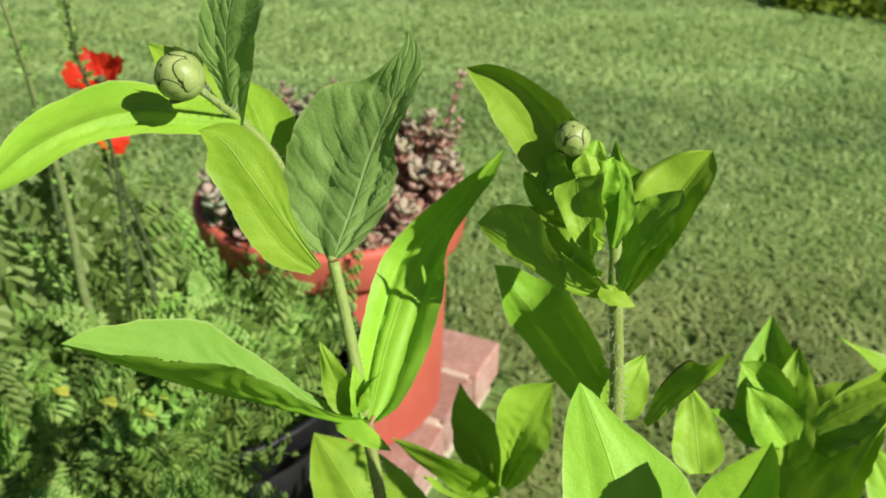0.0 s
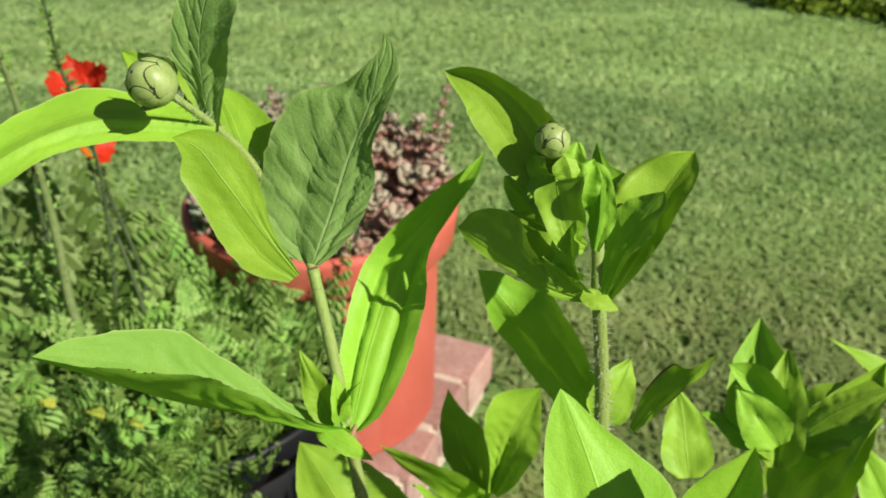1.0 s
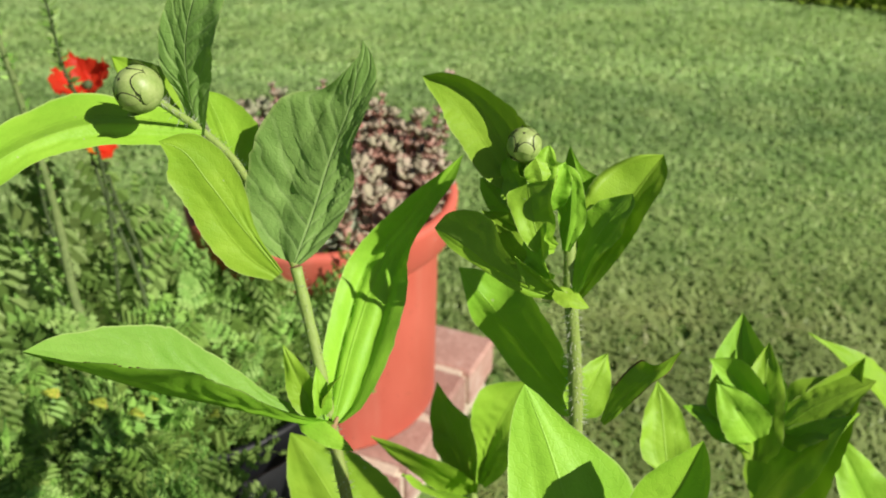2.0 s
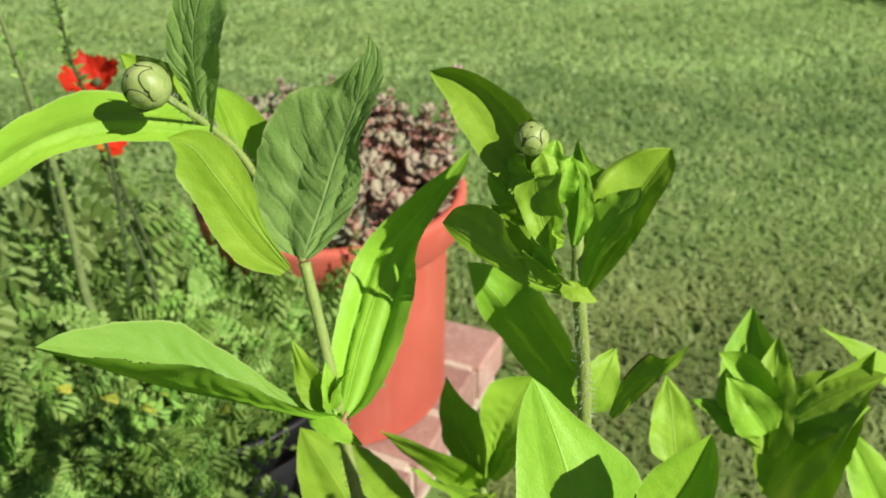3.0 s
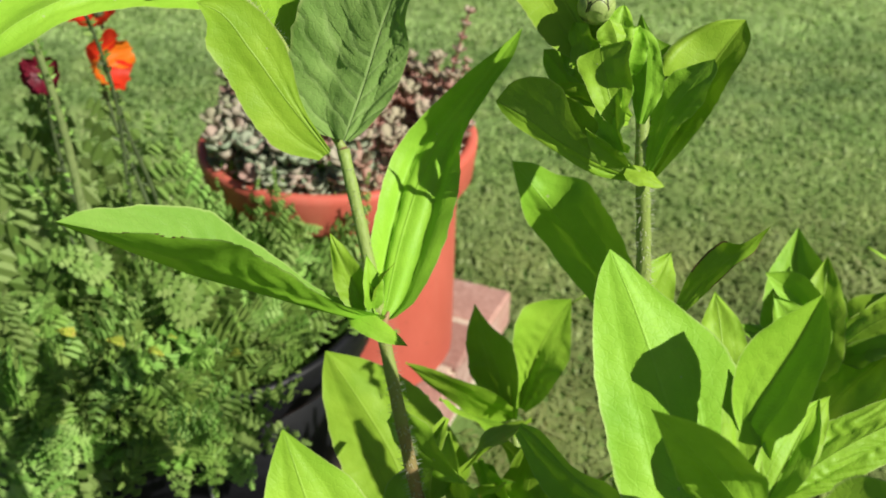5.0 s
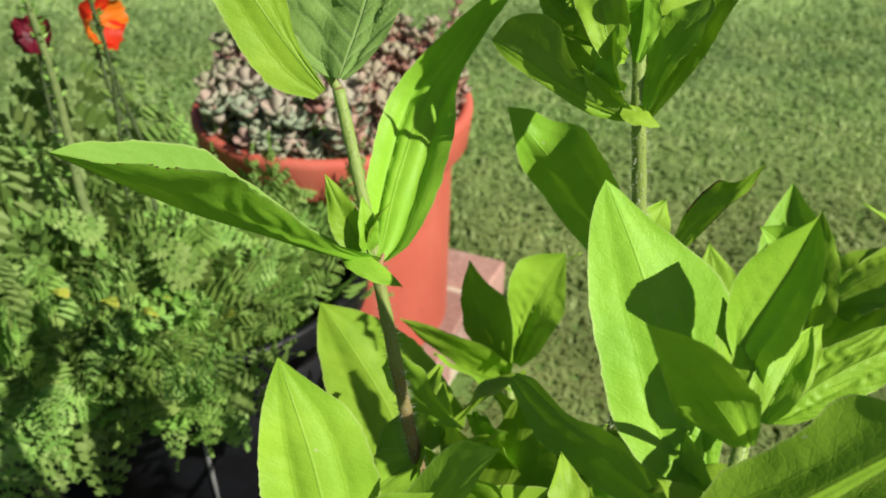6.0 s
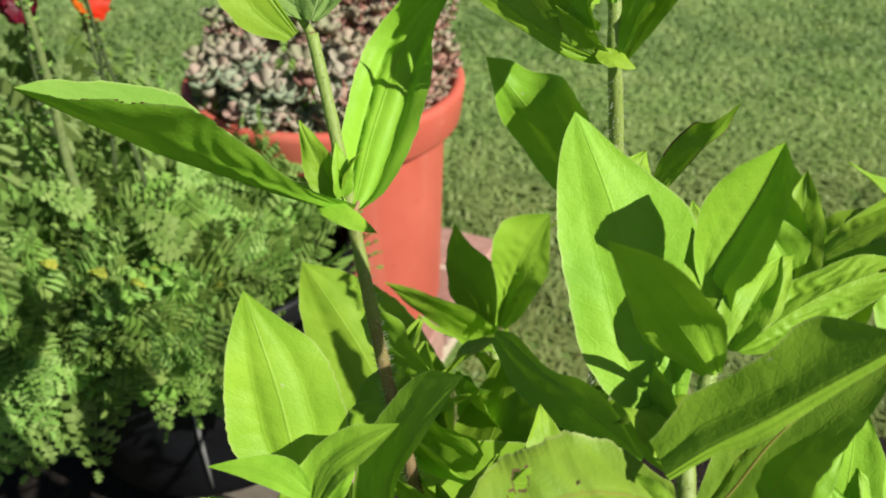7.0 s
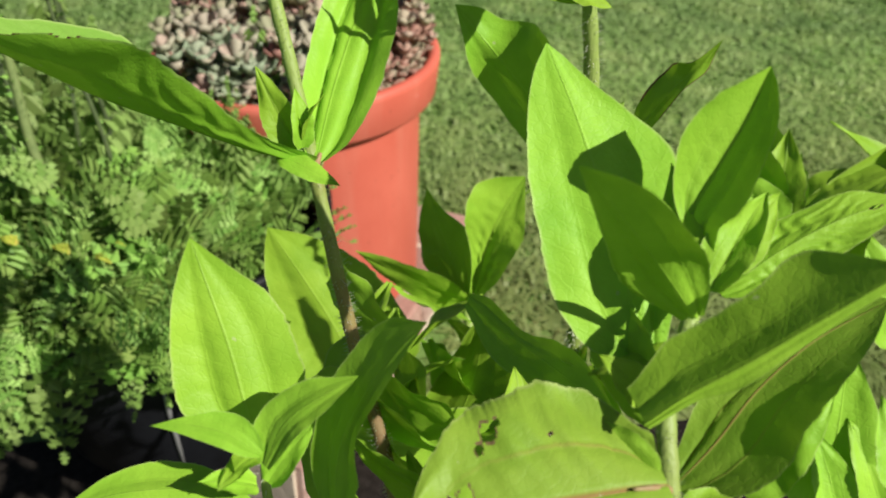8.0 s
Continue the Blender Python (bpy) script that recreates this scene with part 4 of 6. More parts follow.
def blade(plant, rib, left, right, face, wave=0.05, puff=0.006, cup=0.05, roll=0.0, pleat=0.0, base=0.35, material=None, under=None, edge=None, holes=(), label="", seed=0):
    """One zinnia leaf on a curved rib. left and right: how far each half reaches and how it is lifted (radians) at some shares of the
    length; face: where the upper side looks; cup: bow of each half; roll: share of the right half whose margin turns over; pleat: depth of the
    furrow along each side vein;
    under: the half (0 left, 1 right) that shows its underside; base: breadth of the clasping foot; holes: eaten spots, along and across."""
    curve = smooth_path(rib, 24)
    far = [0.0]
    for p, q in zip(curve, curve[1:]):
        far.append(far[-1] + (q - p).length)
    length = far[-1]
    across, steps = (30, 170) if holes else (10, 44)
    face = Vector(face)
    halves = []
    for rows in (left, right):
        halves.append([(0.0, rows[0][1] * base, rows[0][2])] + list(rows) + [(1.0, 0.0, rows[-1][2])])
    width = max(r[1] for r in left) + max(r[1] for r in right)
    bm = bmesh.new()
    uv = bm.loops.layers.uv.new("UVMap")
    grid, k = [], 0
    for i in range(steps + 1):
        u = i / steps
        while k < len(far) - 2 and far[k + 1] < u * length:
            k += 1
        c = curve[k].lerp(curve[k + 1], (u * length - far[k]) / max(1e-7, far[k + 1] - far[k]))
        d = (curve[min(len(curve) - 1, k + 3)] - curve[max(0, k - 2)]).normalized()
        n = (face - d * face.dot(d)).normalized()
        s = n.cross(d)
        row = []
        for sgn, rows in ((-1, halves[0]), (1, halves[1])):
            w, lift = between(rows, u)
            w = max(0.0, w)
            w *= 1 + 0.035 * noise.noise(Vector((u * 17, sgn * 5, seed))) + 0.025 * noise.noise(Vector((u * 45, sgn * 3, seed)))
            line = []
            for j in range(1, across + 1):
                v = j / across
                x, z = v * w * math.cos(lift), v * w * math.sin(lift)
                bow = cup * w * 4 * v * (1 - v)
                x, z = x - bow * math.sin(lift) * -1, z - bow * math.cos(lift)
                if roll and sgn > 0 and v > 1 - roll:
                    turn = (v - 1 + roll) * w
                    x, z = x + 0.3 * turn, z - 1.5 * turn
                ease = math.sin(math.pi * min(1.0, 0.08 + u))
                rip = wave * w * (v * v * math.sin(13 * u + 2.1 * seed + sgn) + 1.2 * v * noise.noise(Vector((u * 8, v * 2 + sgn * 3, seed))))
                quilt = puff * width * v * (1 - v) * 4 * math.cos(2 * math.pi * (9 * u - 2.2 * v + 0.9 * noise.noise(Vector((u * 5, v * 2.5 * sgn, seed))))) * ease
                vein = -0.03 * width * math.exp(-(((v - 0.42) / 0.08) ** 2)) * (1 - u) - pleat * width * math.exp(-(((v - 0.45) / 0.16) ** 2)) * ease * (1 - 0.6 * u)
                swell = 0.05 * width * v * noise.noise(Vector((u * 3.1 + seed, v * sgn * 1.3, seed * 0.7))) * ease
                line.append((sgn * x, z + rip + quilt + vein + swell, v * sgn))
            row = line[::-1] + [(0.0, -0.006 * width, 0.0)] if sgn < 0 else row + line
        grid.append([(bm.verts.new(c + s * x + n * z), u, (v + 1) / 2) for x, z, v in row])
    wide = 2 * across

    def eaten(um, vm, grow):
        return any(((um - hu) / hr) ** 2 + ((vm - hv) / (hr * 1.5)) ** 2 < grow + 0.5 * noise.noise(Vector((um * 60, vm * 40, seed))) for hu, hv, hr in holes)

    for i in range(steps):
        for j in range(wide):
            um, vm = (i + 0.5) / steps, (j + 0.5) / wide
            if eaten(um, vm, 1.0):
                continue
            corner = (grid[i][j], grid[i][j + 1], grid[i + 1][j + 1], grid[i + 1][j])
            f = bm.faces.new([v for v, _, _ in corner])
            for lp, (_, cu, cv) in zip(f.loops, corner):
                lp[uv].uv = (cu, cv)
            if under is not None and (j >= across) == (under == 1):
                f.material_index = 1
            if edge and (j < edge or j >= wide - edge) and um > 0.35 and noise.noise(Vector((um * 12, seed, j * 0.4))) > -0.25:
                f.material_index = 1
            if eaten(um, vm, 1.45):
                f.material_index = 2 if edge or under is not None else 1
    bmesh.ops.delete(bm, geom=[v for v in bm.verts if not v.link_faces], context="VERTS")
    mats = [material or LEAF_TOP] + ([DRY] if edge else [LEAF_SMOOTH] if under is not None else []) + ([DRY] if holes else [])
    return part("leaf", bm, mats, plant, label)


def stem(plant, points, r0, r1, hairs, seed=0, low=0.6, high=1.0):
    """A round stem with fine white hairs, through points from the root up."""
    pts = smooth_path(points, 8)
    bm = bmesh.new()
    uv = bm.loops.layers.uv.new("UVMap")
    n = len(pts)
    tube_into(bm, pts, [(r0 + (r1 - r0) * k / (n - 1)) * (1 + 0.05 * math.sin(k * 1.7 + seed)) for k in range(n)], 14, uv, low, high)
    st = part("stem", bm, STEM, plant)
    rng = random.Random(seed + 17)
    run = [0.0]
    for p, q in zip(pts, pts[1:]):
        run.append(run[-1] + (q - p).length)
    verts, faces = [], []
    for _ in range(hairs):
        # evenly along the upper stretch of the stem, whatever the spacing of its points
        want = max(0.1 * run[-1], run[-1] - 0.3) + rng.random() * min(0.9 * run[-1], 0.3)
        i = min(n - 2, sum(1 for r in run if r <= want) - 1)
        k = i + (want - run[i]) / max(1e-6, run[i + 1] - run[i])
        p = pts[i].lerp(pts[i + 1], k - i)
        axis = (pts[i + 1] - pts[i]).normalized()
        d = Vector((rng.gauss(0, 1), rng.gauss(0, 1), rng.gauss(0, 1)))
        d = (d - axis * d.dot(axis)).normalized()
        r = r0 + (r1 - r0) * k / n
        tip = p + d * (r + rng.uniform(0.0012, 0.0034)) + axis * rng.uniform(-0.0006, 0.0012)
        w = axis.cross(d) * 0.00020
        q = len(verts)
        verts.extend([p + d * r * 0.95 - w, p + d * r * 0.95 + w, tip])
        faces.append((q, q + 1, q + 2))
    tagged(link("hairs", from_lists("hairs", verts, faces), HAIR, st, "fine white hairs", False), kind="stuff")
    return st


def axil(plant, points, r0, r1):
    """The swollen pinkish foot of a leaf rib at its node."""
    pts = smooth_path(points, 6)
    bm = bmesh.new()
    tube_into(bm, pts, [r0 + (r1 - r0) * k / (len(pts) - 1) for k in range(len(pts))], 10)
    return part("leaf_base", bm, AXIL, plant, "pinkish swollen leaf base")


def bud(plant, centre, axis, radius, seed):
    """A closed flower bud of overlapping bracts with dark margins."""
    centre, axis = Vector(centre), Vector(axis).normalized()
    x = axis.orthogonal().normalized()
    y = axis.cross(x)
    bm = bmesh.new()
    bmesh.ops.create_uvsphere(bm, u_segments=24, v_segments=14, radius=radius * 0.93)
    m = Matrix((x, y, axis)).transposed().to_4x4()
    m.translation = centre
    bm.transform(m)
    b = part("flower_bud", bm, BRACT, plant, "closed green bud with dark-edged bracts")
    rng = random.Random(seed)
    rings = ((-0.75, 0.62, 0.62, 6, 1.07), (-0.2, 0.66, 0.66, 6, 1.04), (0.35, 0.64, 0.62, 5, 1.015), (0.95, 0.55, 0.60, 4, 0.985))
    for ring, (lat, wide, tall, number, lift) in enumerate(rings):
        for k in range(number):
            lon = 2 * math.pi * (k + 0.5 * (ring % 2)) / number + rng.uniform(-0.1, 0.1)
            p0 = (x * math.cos(lon) + y * math.sin(lon)) * math.cos(lat) + axis * math.sin(lat)
            east = y * math.cos(lon) - x * math.sin(lon)
            north = p0.cross(east)
            flare = 0.22 if ring < 2 and k % 3 == 0 else 0.03
            bm = bmesh.new()
            rows = []
            for rho in (0.0, 0.45, 0.75, 0.90, 1.0):
                row = []
                for j in range(20):
                    th = 2 * math.pi * j / 20
                    point = 1 + 0.16 * max(0.0, math.sin(th)) ** 6
                    q = (p0 + east * (wide * rho * math.cos(th)) + north * (tall * rho * point * math.sin(th))).normalized()
                    r = radius * (lift + 0.05 * (1 - rho * rho) + flare * max(0.0, rho * math.sin(th)) ** 3)
                    row.append(bm.verts.new(centre + q * r))
                    if rho == 0.0:
                        break
                rows.append(row)
            for i in range(4):
                for j in range(20):
                    n = (j + 1) % 20
                    f = bm.faces.new((rows[0][0], rows[1][j], rows[1][n]) if i == 0 else (rows[i][j], rows[i + 1][j], rows[i + 1][n], rows[i][n]))
                    f.material_index = 1 if ring > 1 and i == 3 and math.sin(2 * math.pi * (j + 0.5) / 20) > -0.35 else 0
            part("bract", bm, [BRACT, BRACT_EDGE], b)
    return b



zinnia_a = thing("zinnia_plant", (0.235, 0.37, 0.02), "tall hairy zinnia with a closed bud and broad leaves", "zinnia", "zinnias in the bed")
stem(zinnia_a, [(0.235, 0.37, 0.02), (0.2379, 0.3238, 0.5032), (0.2297, 0.3369, 0.5369), (0.2212, 0.3478, 0.5877), (0.2158, 0.3598, 0.6175), (0.2108, 0.3707, 0.6455), (0.2040, 0.3827, 0.6793)], 0.003, 0.0024, 1500, 1, 0.0, 1.0)
stem(zinnia_a, [(0.2038, 0.3844, 0.6783), (0.1910, 0.4017, 0.6931), (0.1783, 0.4063, 0.7181), (0.1698, 0.4014, 0.7312), (0.1633, 0.3938, 0.7416), (0.1575, 0.3857, 0.7513)], 0.0018, 0.0014, 300, 2, 0.6, 1.0)
bud(zinnia_a, (0.1534, 0.3827, 0.7558), (-0.559, -0.544, 0.630), 0.0082, 3)
blade(zinnia_a, [(0.2162, 0.3548, 0.6188), (0.1962, 0.3499, 0.6275), (0.1763, 0.3438, 0.6399), (0.1550, 0.3347, 0.6551), (0.1363, 0.3262, 0.6715), (0.1201, 0.3190, 0.6862)], [(0.18, 0.0105, 0.53), (0.36, 0.0197, 0.58), (0.47, 0.0256, 0.59), (0.60, 0.0282, 0.70), (0.72, 0.0248, 0.69), (0.83, 0.0172, 0.60), (0.93, 0.0091, 0.61)], [(0.23, 0.0125, 0.67), (0.47, 0.0269, 0.67), (0.60, 0.0346, 0.71), (0.70, 0.0368, 0.67), (0.77, 0.0311, 0.58), (0.90, 0.0109, 0.55)], (0.45, 0.34, 0.83), base=0.5, wave=0.04, under=0, holes=((0.9, 1.0, 0.03), (0.8, 1.0, 0.018)), seed=4)
blade(zinnia_a, [(0.2173, 0.3560, 0.6190), (0.2260, 0.3902, 0.6398), (0.2390, 0.4128, 0.6648), (0.2570, 0.4109, 0.6918), (0.2738, 0.4109, 0.7161)], [(0.05, 0.0120, 0.31), (0.20, 0.0189, 0.32), (0.41, 0.0206, 0.42), (0.58, 0.0161, 0.54), (0.72, 0.0099, 0.71), (0.84, 0.0064, 0.65), (0.93, 0.0041, 0.29)], [(0.10, 0.0094, 0.39), (0.27, 0.0122, 0.34), (0.47, 0.0146, 0.31), (0.62, 0.0113, 0.35), (0.82, 0.0069, 0.47), (0.94, 0.0026, 0.98)], (-0.17, -0.81, 0.56), wave=0.05, puff=0.008, pleat=0.12, seed=5)
blade(zinnia_a, [(0.2055, 0.3706, 0.6884), (0.2130, 0.3825, 0.7048), (0.2196, 0.3914, 0.7222), (0.2284, 0.3966, 0.7430), (0.2342, 0.4026, 0.7672)], [(0.07, 0.0077, -0.03), (0.21, 0.0131, -0.03), (0.42, 0.0138, 0.04), (0.56, 0.0096, 0.26), (0.70, 0.0091, 0.16), (0.87, 0.0086, -0.07), (0.96, 0.0041, -0.19)], [(0.08, 0.0302, -0.06), (0.27, 0.0370, 0.00), (0.46, 0.0358, 0.01), (0.67, 0.0261, 0.04), (0.77, 0.0125, -0.06), (0.93, 0.0004, 0.41)], (-0.44, -0.77, 0.47), material=LEAF_UNDER, wave=0.05, puff=0.018, seed=6)
blade(zinnia_a, [(0.1996, 0.3712, 0.6832), (0.1855, 0.3766, 0.7017), (0.1741, 0.3811, 0.7186), (0.1637, 0.3845, 0.7317), (0.1576, 0.3822, 0.7355)], [(0.26, 0.0034, -0.01), (0.54, 0.0105, -0.03), (0.72, 0.0115, -0.01), (0.85, 0.0088, -0.03), (0.93, 0.0044, 0.09)], [(0.17, 0.0133, 0.01), (0.41, 0.0143, 0.02), (0.64, 0.0123, 0.00), (0.81, 0.0113, 0.03)], (0.11, -0.95, 0.29), wave=0.04, seed=7)
blade(zinnia_a, [(0.1701, 0.3980, 0.7332), (0.1526, 0.3948, 0.7370), (0.1337, 0.3890, 0.7402), (0.1159, 0.3792, 0.7385), (0.1011, 0.3670, 0.7331), (0.0885, 0.3535, 0.7235)], [(0.10, 0.0113, -0.24), (0.30, 0.0170, -0.26), (0.44, 0.0209, -0.19), (0.58, 0.0195, -0.18), (0.73, 0.0134, -0.10)], [(0.07, 0.0068, -0.30), (0.27, 0.0092, -0.37), (0.45, 0.0088, -0.30), (0.64, 0.0081, -0.20), (0.81, 0.0089, -0.10), (0.94, 0.0056, 0.11)], (0.13, -0.44, 0.89), wave=0.04, cup=0.10, seed=8)
blade(zinnia_a, [(0.1821, 0.4031, 0.6992), (0.1764, 0.4159, 0.7128), (0.1703, 0.4278, 0.7246), (0.1639, 0.4368, 0.7358)], [(0.26, 0.0082, -0.01), (0.53, 0.0151, -0.01), (0.79, 0.0104, 0.01), (0.94, 0.0046, 0.01)], [(0.27, 0.0034, 0.01), (0.65, 0.0051, 0.00), (0.90, 0.0036, -0.02)], (-0.09, -0.75, 0.65), seed=9)
blade(zinnia_a, [(0.1680, 0.4000, 0.7306), (0.1664, 0.4013, 0.7485), (0.1672, 0.4036, 0.7663), (0.1729, 0.4070, 0.7839), (0.1837, 0.4130, 0.7984)], [(0.18, 0.0085, -0.06), (0.47, 0.0150, 0.10), (0.69, 0.0157, 0.18), (0.88, 0.0106, 0.14)], [(0.21, 0.0065, 0.03), (0.39, 0.0115, 0.12), (0.56, 0.0126, 0.09), (0.74, 0.0097, 0.11)], (-0.46, -0.85, 0.27), material=LEAF_UNDER, wave=0.07, puff=0.012, seed=10)
leaf(zinnia_a, (0.1671, 0.4064, 0.7317), (0.1302, 0.4285, 0.7537), 0.0215, (-0.202, -0.428, 0.840), fold=0.1, arch=0.05, blunt=0.55, seed=11)
axil(zinnia_a, [(0.2156, 0.3529, 0.6156), (0.2178, 0.3530, 0.6195), (0.2196, 0.3548, 0.6232)], 0.0026, 0.0006)
axil(zinnia_a, [(0.2171, 0.3532, 0.6162), (0.2135, 0.3506, 0.6214), (0.2095, 0.3509, 0.6237)], 0.0022, 0.0004)
leaf(zinnia_a, (0.2121, 0.3542, 0.6256), (0.1983, 0.3666, 0.6518), 0.0143, (-0.363, -0.662, 0.635), fold=0.35, arch=0.05, seed=12)
leaf(zinnia_a, (0.2132, 0.3524, 0.6265), (0.2120, 0.3580, 0.6477), 0.0100, (0.489, -0.603, 0.573), fold=0.5, seed=13)
leaf(zinnia_a, (0.2144, 0.3532, 0.6299), (0.2229, 0.3517, 0.6474), 0.0059, (-0.288, -0.014, 0.947), fold=0.4, seed=14)
leaf(zinnia_a, (0.2048, 0.3525, 0.6243), (0.2268, 0.3400, 0.6178), 0.0096, (0.096, -0.480, 0.862), fold=0.1, curl=-0.6, blunt=0.5, material=LEAF_TOP, seed=15)
blade(zinnia_a, [(0.2266, 0.3884, 0.4729), (0.2170, 0.4068, 0.4908), (0.2000, 0.4274, 0.5116), (0.1813, 0.4476, 0.5317)], [(0.06, 0.0338, -0.10), (0.26, 0.0337, -0.14), (0.50, 0.0312, -0.13), (0.80, 0.0170, -0.11)], [(0.06, 0.0215, -0.06), (0.46, 0.0259, -0.07), (0.77, 0.0166, -0.12), (0.91, 0.0086, -0.23)], (-0.13, -0.75, 0.65), wave=0.04, seed=16)
leaf(zinnia_a, (0.2189, 0.3682, 0.5597), (0.2507, 0.3386, 0.5447), 0.0249, (-0.83, -0.51, 0.19), fold=0.1, curl=-0.3, arch=0.08, seed=17)
leaf(zinnia_a, (0.2204, 0.3228, 0.5112), (0.2429, 0.3767, 0.5472), 0.0392, (-0.76, -0.49, 0.13), fold=0.2, arch=0.05, seed=18)
leaf(zinnia_a, (0.2288, 0.3317, 0.5325), (0.1920, 0.3024, 0.5215), 0.0271, (-0.222, -0.285, 0.912), fold=0.2, seed=19)
leaf(zinnia_a, (0.2301, 0.3387, 0.5251), (0.2688, 0.3249, 0.4893), 0.0315, (-0.88, -0.45, 0.17), fold=0.2, seed=20)

zinnia_b = thing("zinnia_plant", (0.325, 0.38, 0.02), "tall hairy zinnia with a small bud among crumpled leaves", "zinnia", "zinnias in the bed")
stem(zinnia_b, [(0.325, 0.38, 0.02), (0.3270, 0.3800, 0.4500), (0.3204, 0.3586, 0.6137), (0.3182, 0.3627, 0.6440), (0.3141, 0.3641, 0.6759), (0.3113, 0.3769, 0.7071), (0.3016, 0.3789, 0.7219), (0.2962, 0.3804, 0.7283)], 0.0035, 0.002, 1500, 21, 0.6, 1.0)
bud(zinnia_b, (0.2947, 0.3790, 0.7337), (-0.101, -0.406, 0.882), 0.0062, 22)
blade(zinnia_b, [(0.2960, 0.3774, 0.7133), (0.2906, 0.3860, 0.7238), (0.2833, 0.3975, 0.7349), (0.2733, 0.4066, 0.7441), (0.2569, 0.4126, 0.7496)], [(0.14, 0.0121, 0.40), (0.26, 0.0155, 0.39), (0.42, 0.0139, 0.38), (0.59, 0.0101, 0.42), (0.76, 0.0073, 0.56), (0.89, 0.0055, 0.70)], [(0.04, 0.0054, 0.46), (0.20, 0.0124, 0.49), (0.46, 0.0146, 0.52), (0.74, 0.0120, 0.49), (0.92, 0.0049, 0.40)], (-0.44, -0.83, 0.33), wave=0.05, seed=23)
blade(zinnia_b, [(0.3157, 0.3623, 0.6749), (0.3227, 0.3720, 0.6857), (0.3320, 0.3791, 0.6980), (0.3415, 0.3834, 0.7116), (0.3508, 0.3858, 0.7257)], [(0.17, 0.0130, 0.65), (0.46, 0.0148, 0.64), (0.71, 0.0130, 0.61), (0.93, 0.0070, 0.39)], [(0.15, 0.0077, -0.21), (0.33, 0.0134, 0.43), (0.56, 0.0196, 0.86), (0.77, 0.0163, 0.70), (0.92, 0.0091, 0.84)], (-0.43, -0.67, 0.60), wave=0.06, roll=0.16, seed=24)
blade(zinnia_b, [(0.3119, 0.3622, 0.6746), (0.2959, 0.3622, 0.6817), (0.2808, 0.3661, 0.6897), (0.2702, 0.3713, 0.6961), (0.2606, 0.3762, 0.7001)], [(0.20, 0.0080, 0.11), (0.42, 0.0085, 0.18), (0.61, 0.0153, 0.20), (0.73, 0.0200, 0.20), (0.85, 0.0174, 0.18), (0.95, 0.0104, 0.16)], [(0.10, 0.0033, 0.15), (0.29, 0.0043, 0.24), (0.55, 0.0040, 0.18), (0.79, 0.0046, 0.27), (0.93, 0.0030, 0.03)], (-0.31, -0.94, -0.11), wave=0.06, under=0, seed=25)
leaf(zinnia_b, (0.3007, 0.3709, 0.7163), (0.3038, 0.3767, 0.7341), 0.0117, (-0.210, -0.616, 0.719), fold=0.5, wave=0.2, blunt=0.3, seed=26)
leaf(zinnia_b, (0.2996, 0.3715, 0.7113), (0.2883, 0.3820, 0.7267), 0.0158, (-0.849, -0.165, 0.473), fold=0.4, wave=0.2, blunt=0.3, seed=27)
blade(zinnia_b, [(0.3157, 0.3760, 0.6901), (0.3201, 0.3861, 0.7035), (0.3183, 0.3934, 0.7157), (0.3161, 0.3987, 0.7246)], [(0.38, 0.0097, -0.19), (0.64, 0.0086, -0.22), (0.77, 0.0030, -0.22)], [(0.34, 0.0099, -0.24), (0.74, 0.0067, -0.20), (0.89, 0.0036, -0.21)], (-0.65, -0.63, 0.42), wave=0.1, seed=28)
leaf(zinnia_b, (0.3027, 0.3717, 0.7099), (0.3110, 0.3789, 0.7263), 0.0141, (0.190, -0.628, 0.714), fold=0.5, curl=0.3, wave=0.14, blunt=0.5, seed=29)
leaf(zinnia_b, (0.3067, 0.3604, 0.6791), (0.3202, 0.3552, 0.6747), 0.0096, (0.000, -0.383, 0.924), fold=0.1, curl=-0.5, blunt=0.5, seed=30)
leaf(zinnia_b, (0.3057, 0.3559, 0.6832), (0.2906, 0.3594, 0.6964), 0.0106, (-0.770, -0.645, 0.057), fold=0.4, wave=0.15, seed=31)
blade(zinnia_b, [(0.3038, 0.3732, 0.6869), (0.2922, 0.3833, 0.6995), (0.2848, 0.3895, 0.7079), (0.2796, 0.3930, 0.7135)], [(0.40, 0.0046, -0.45), (0.72, 0.0062, -0.39), (0.92, 0.0044, -0.46)], [(0.32, 0.0047, -0.46), (0.66, 0.0059, -0.30), (0.90, 0.0043, -0.54)], (-0.25, -0.87, 0.43), wave=0.1, seed=32)
blade(zinnia_b, [(0.3066, 0.3622, 0.6980), (0.3006, 0.3580, 0.7024), (0.2965, 0.3619, 0.7127), (0.2954, 0.3696, 0.7217)], [(0.28, 0.0055, -0.23), (0.68, 0.0108, 0.51), (0.95, 0.0117, 0.56)], [(0.34, 0.0053, 0.47), (0.62, 0.0069, 0.38), (0.95, 0.0080, -0.12)], (-0.30, -0.94, 0.15), wave=0.1, seed=33)
leaf(zinnia_b, (0.3076, 0.3719, 0.6946), (0.2797, 0.3818, 0.7044), 0.0176, (-0.526, -0.833, 0.044), fold=0.4, arch=0.05, wave=0.1, seed=34)
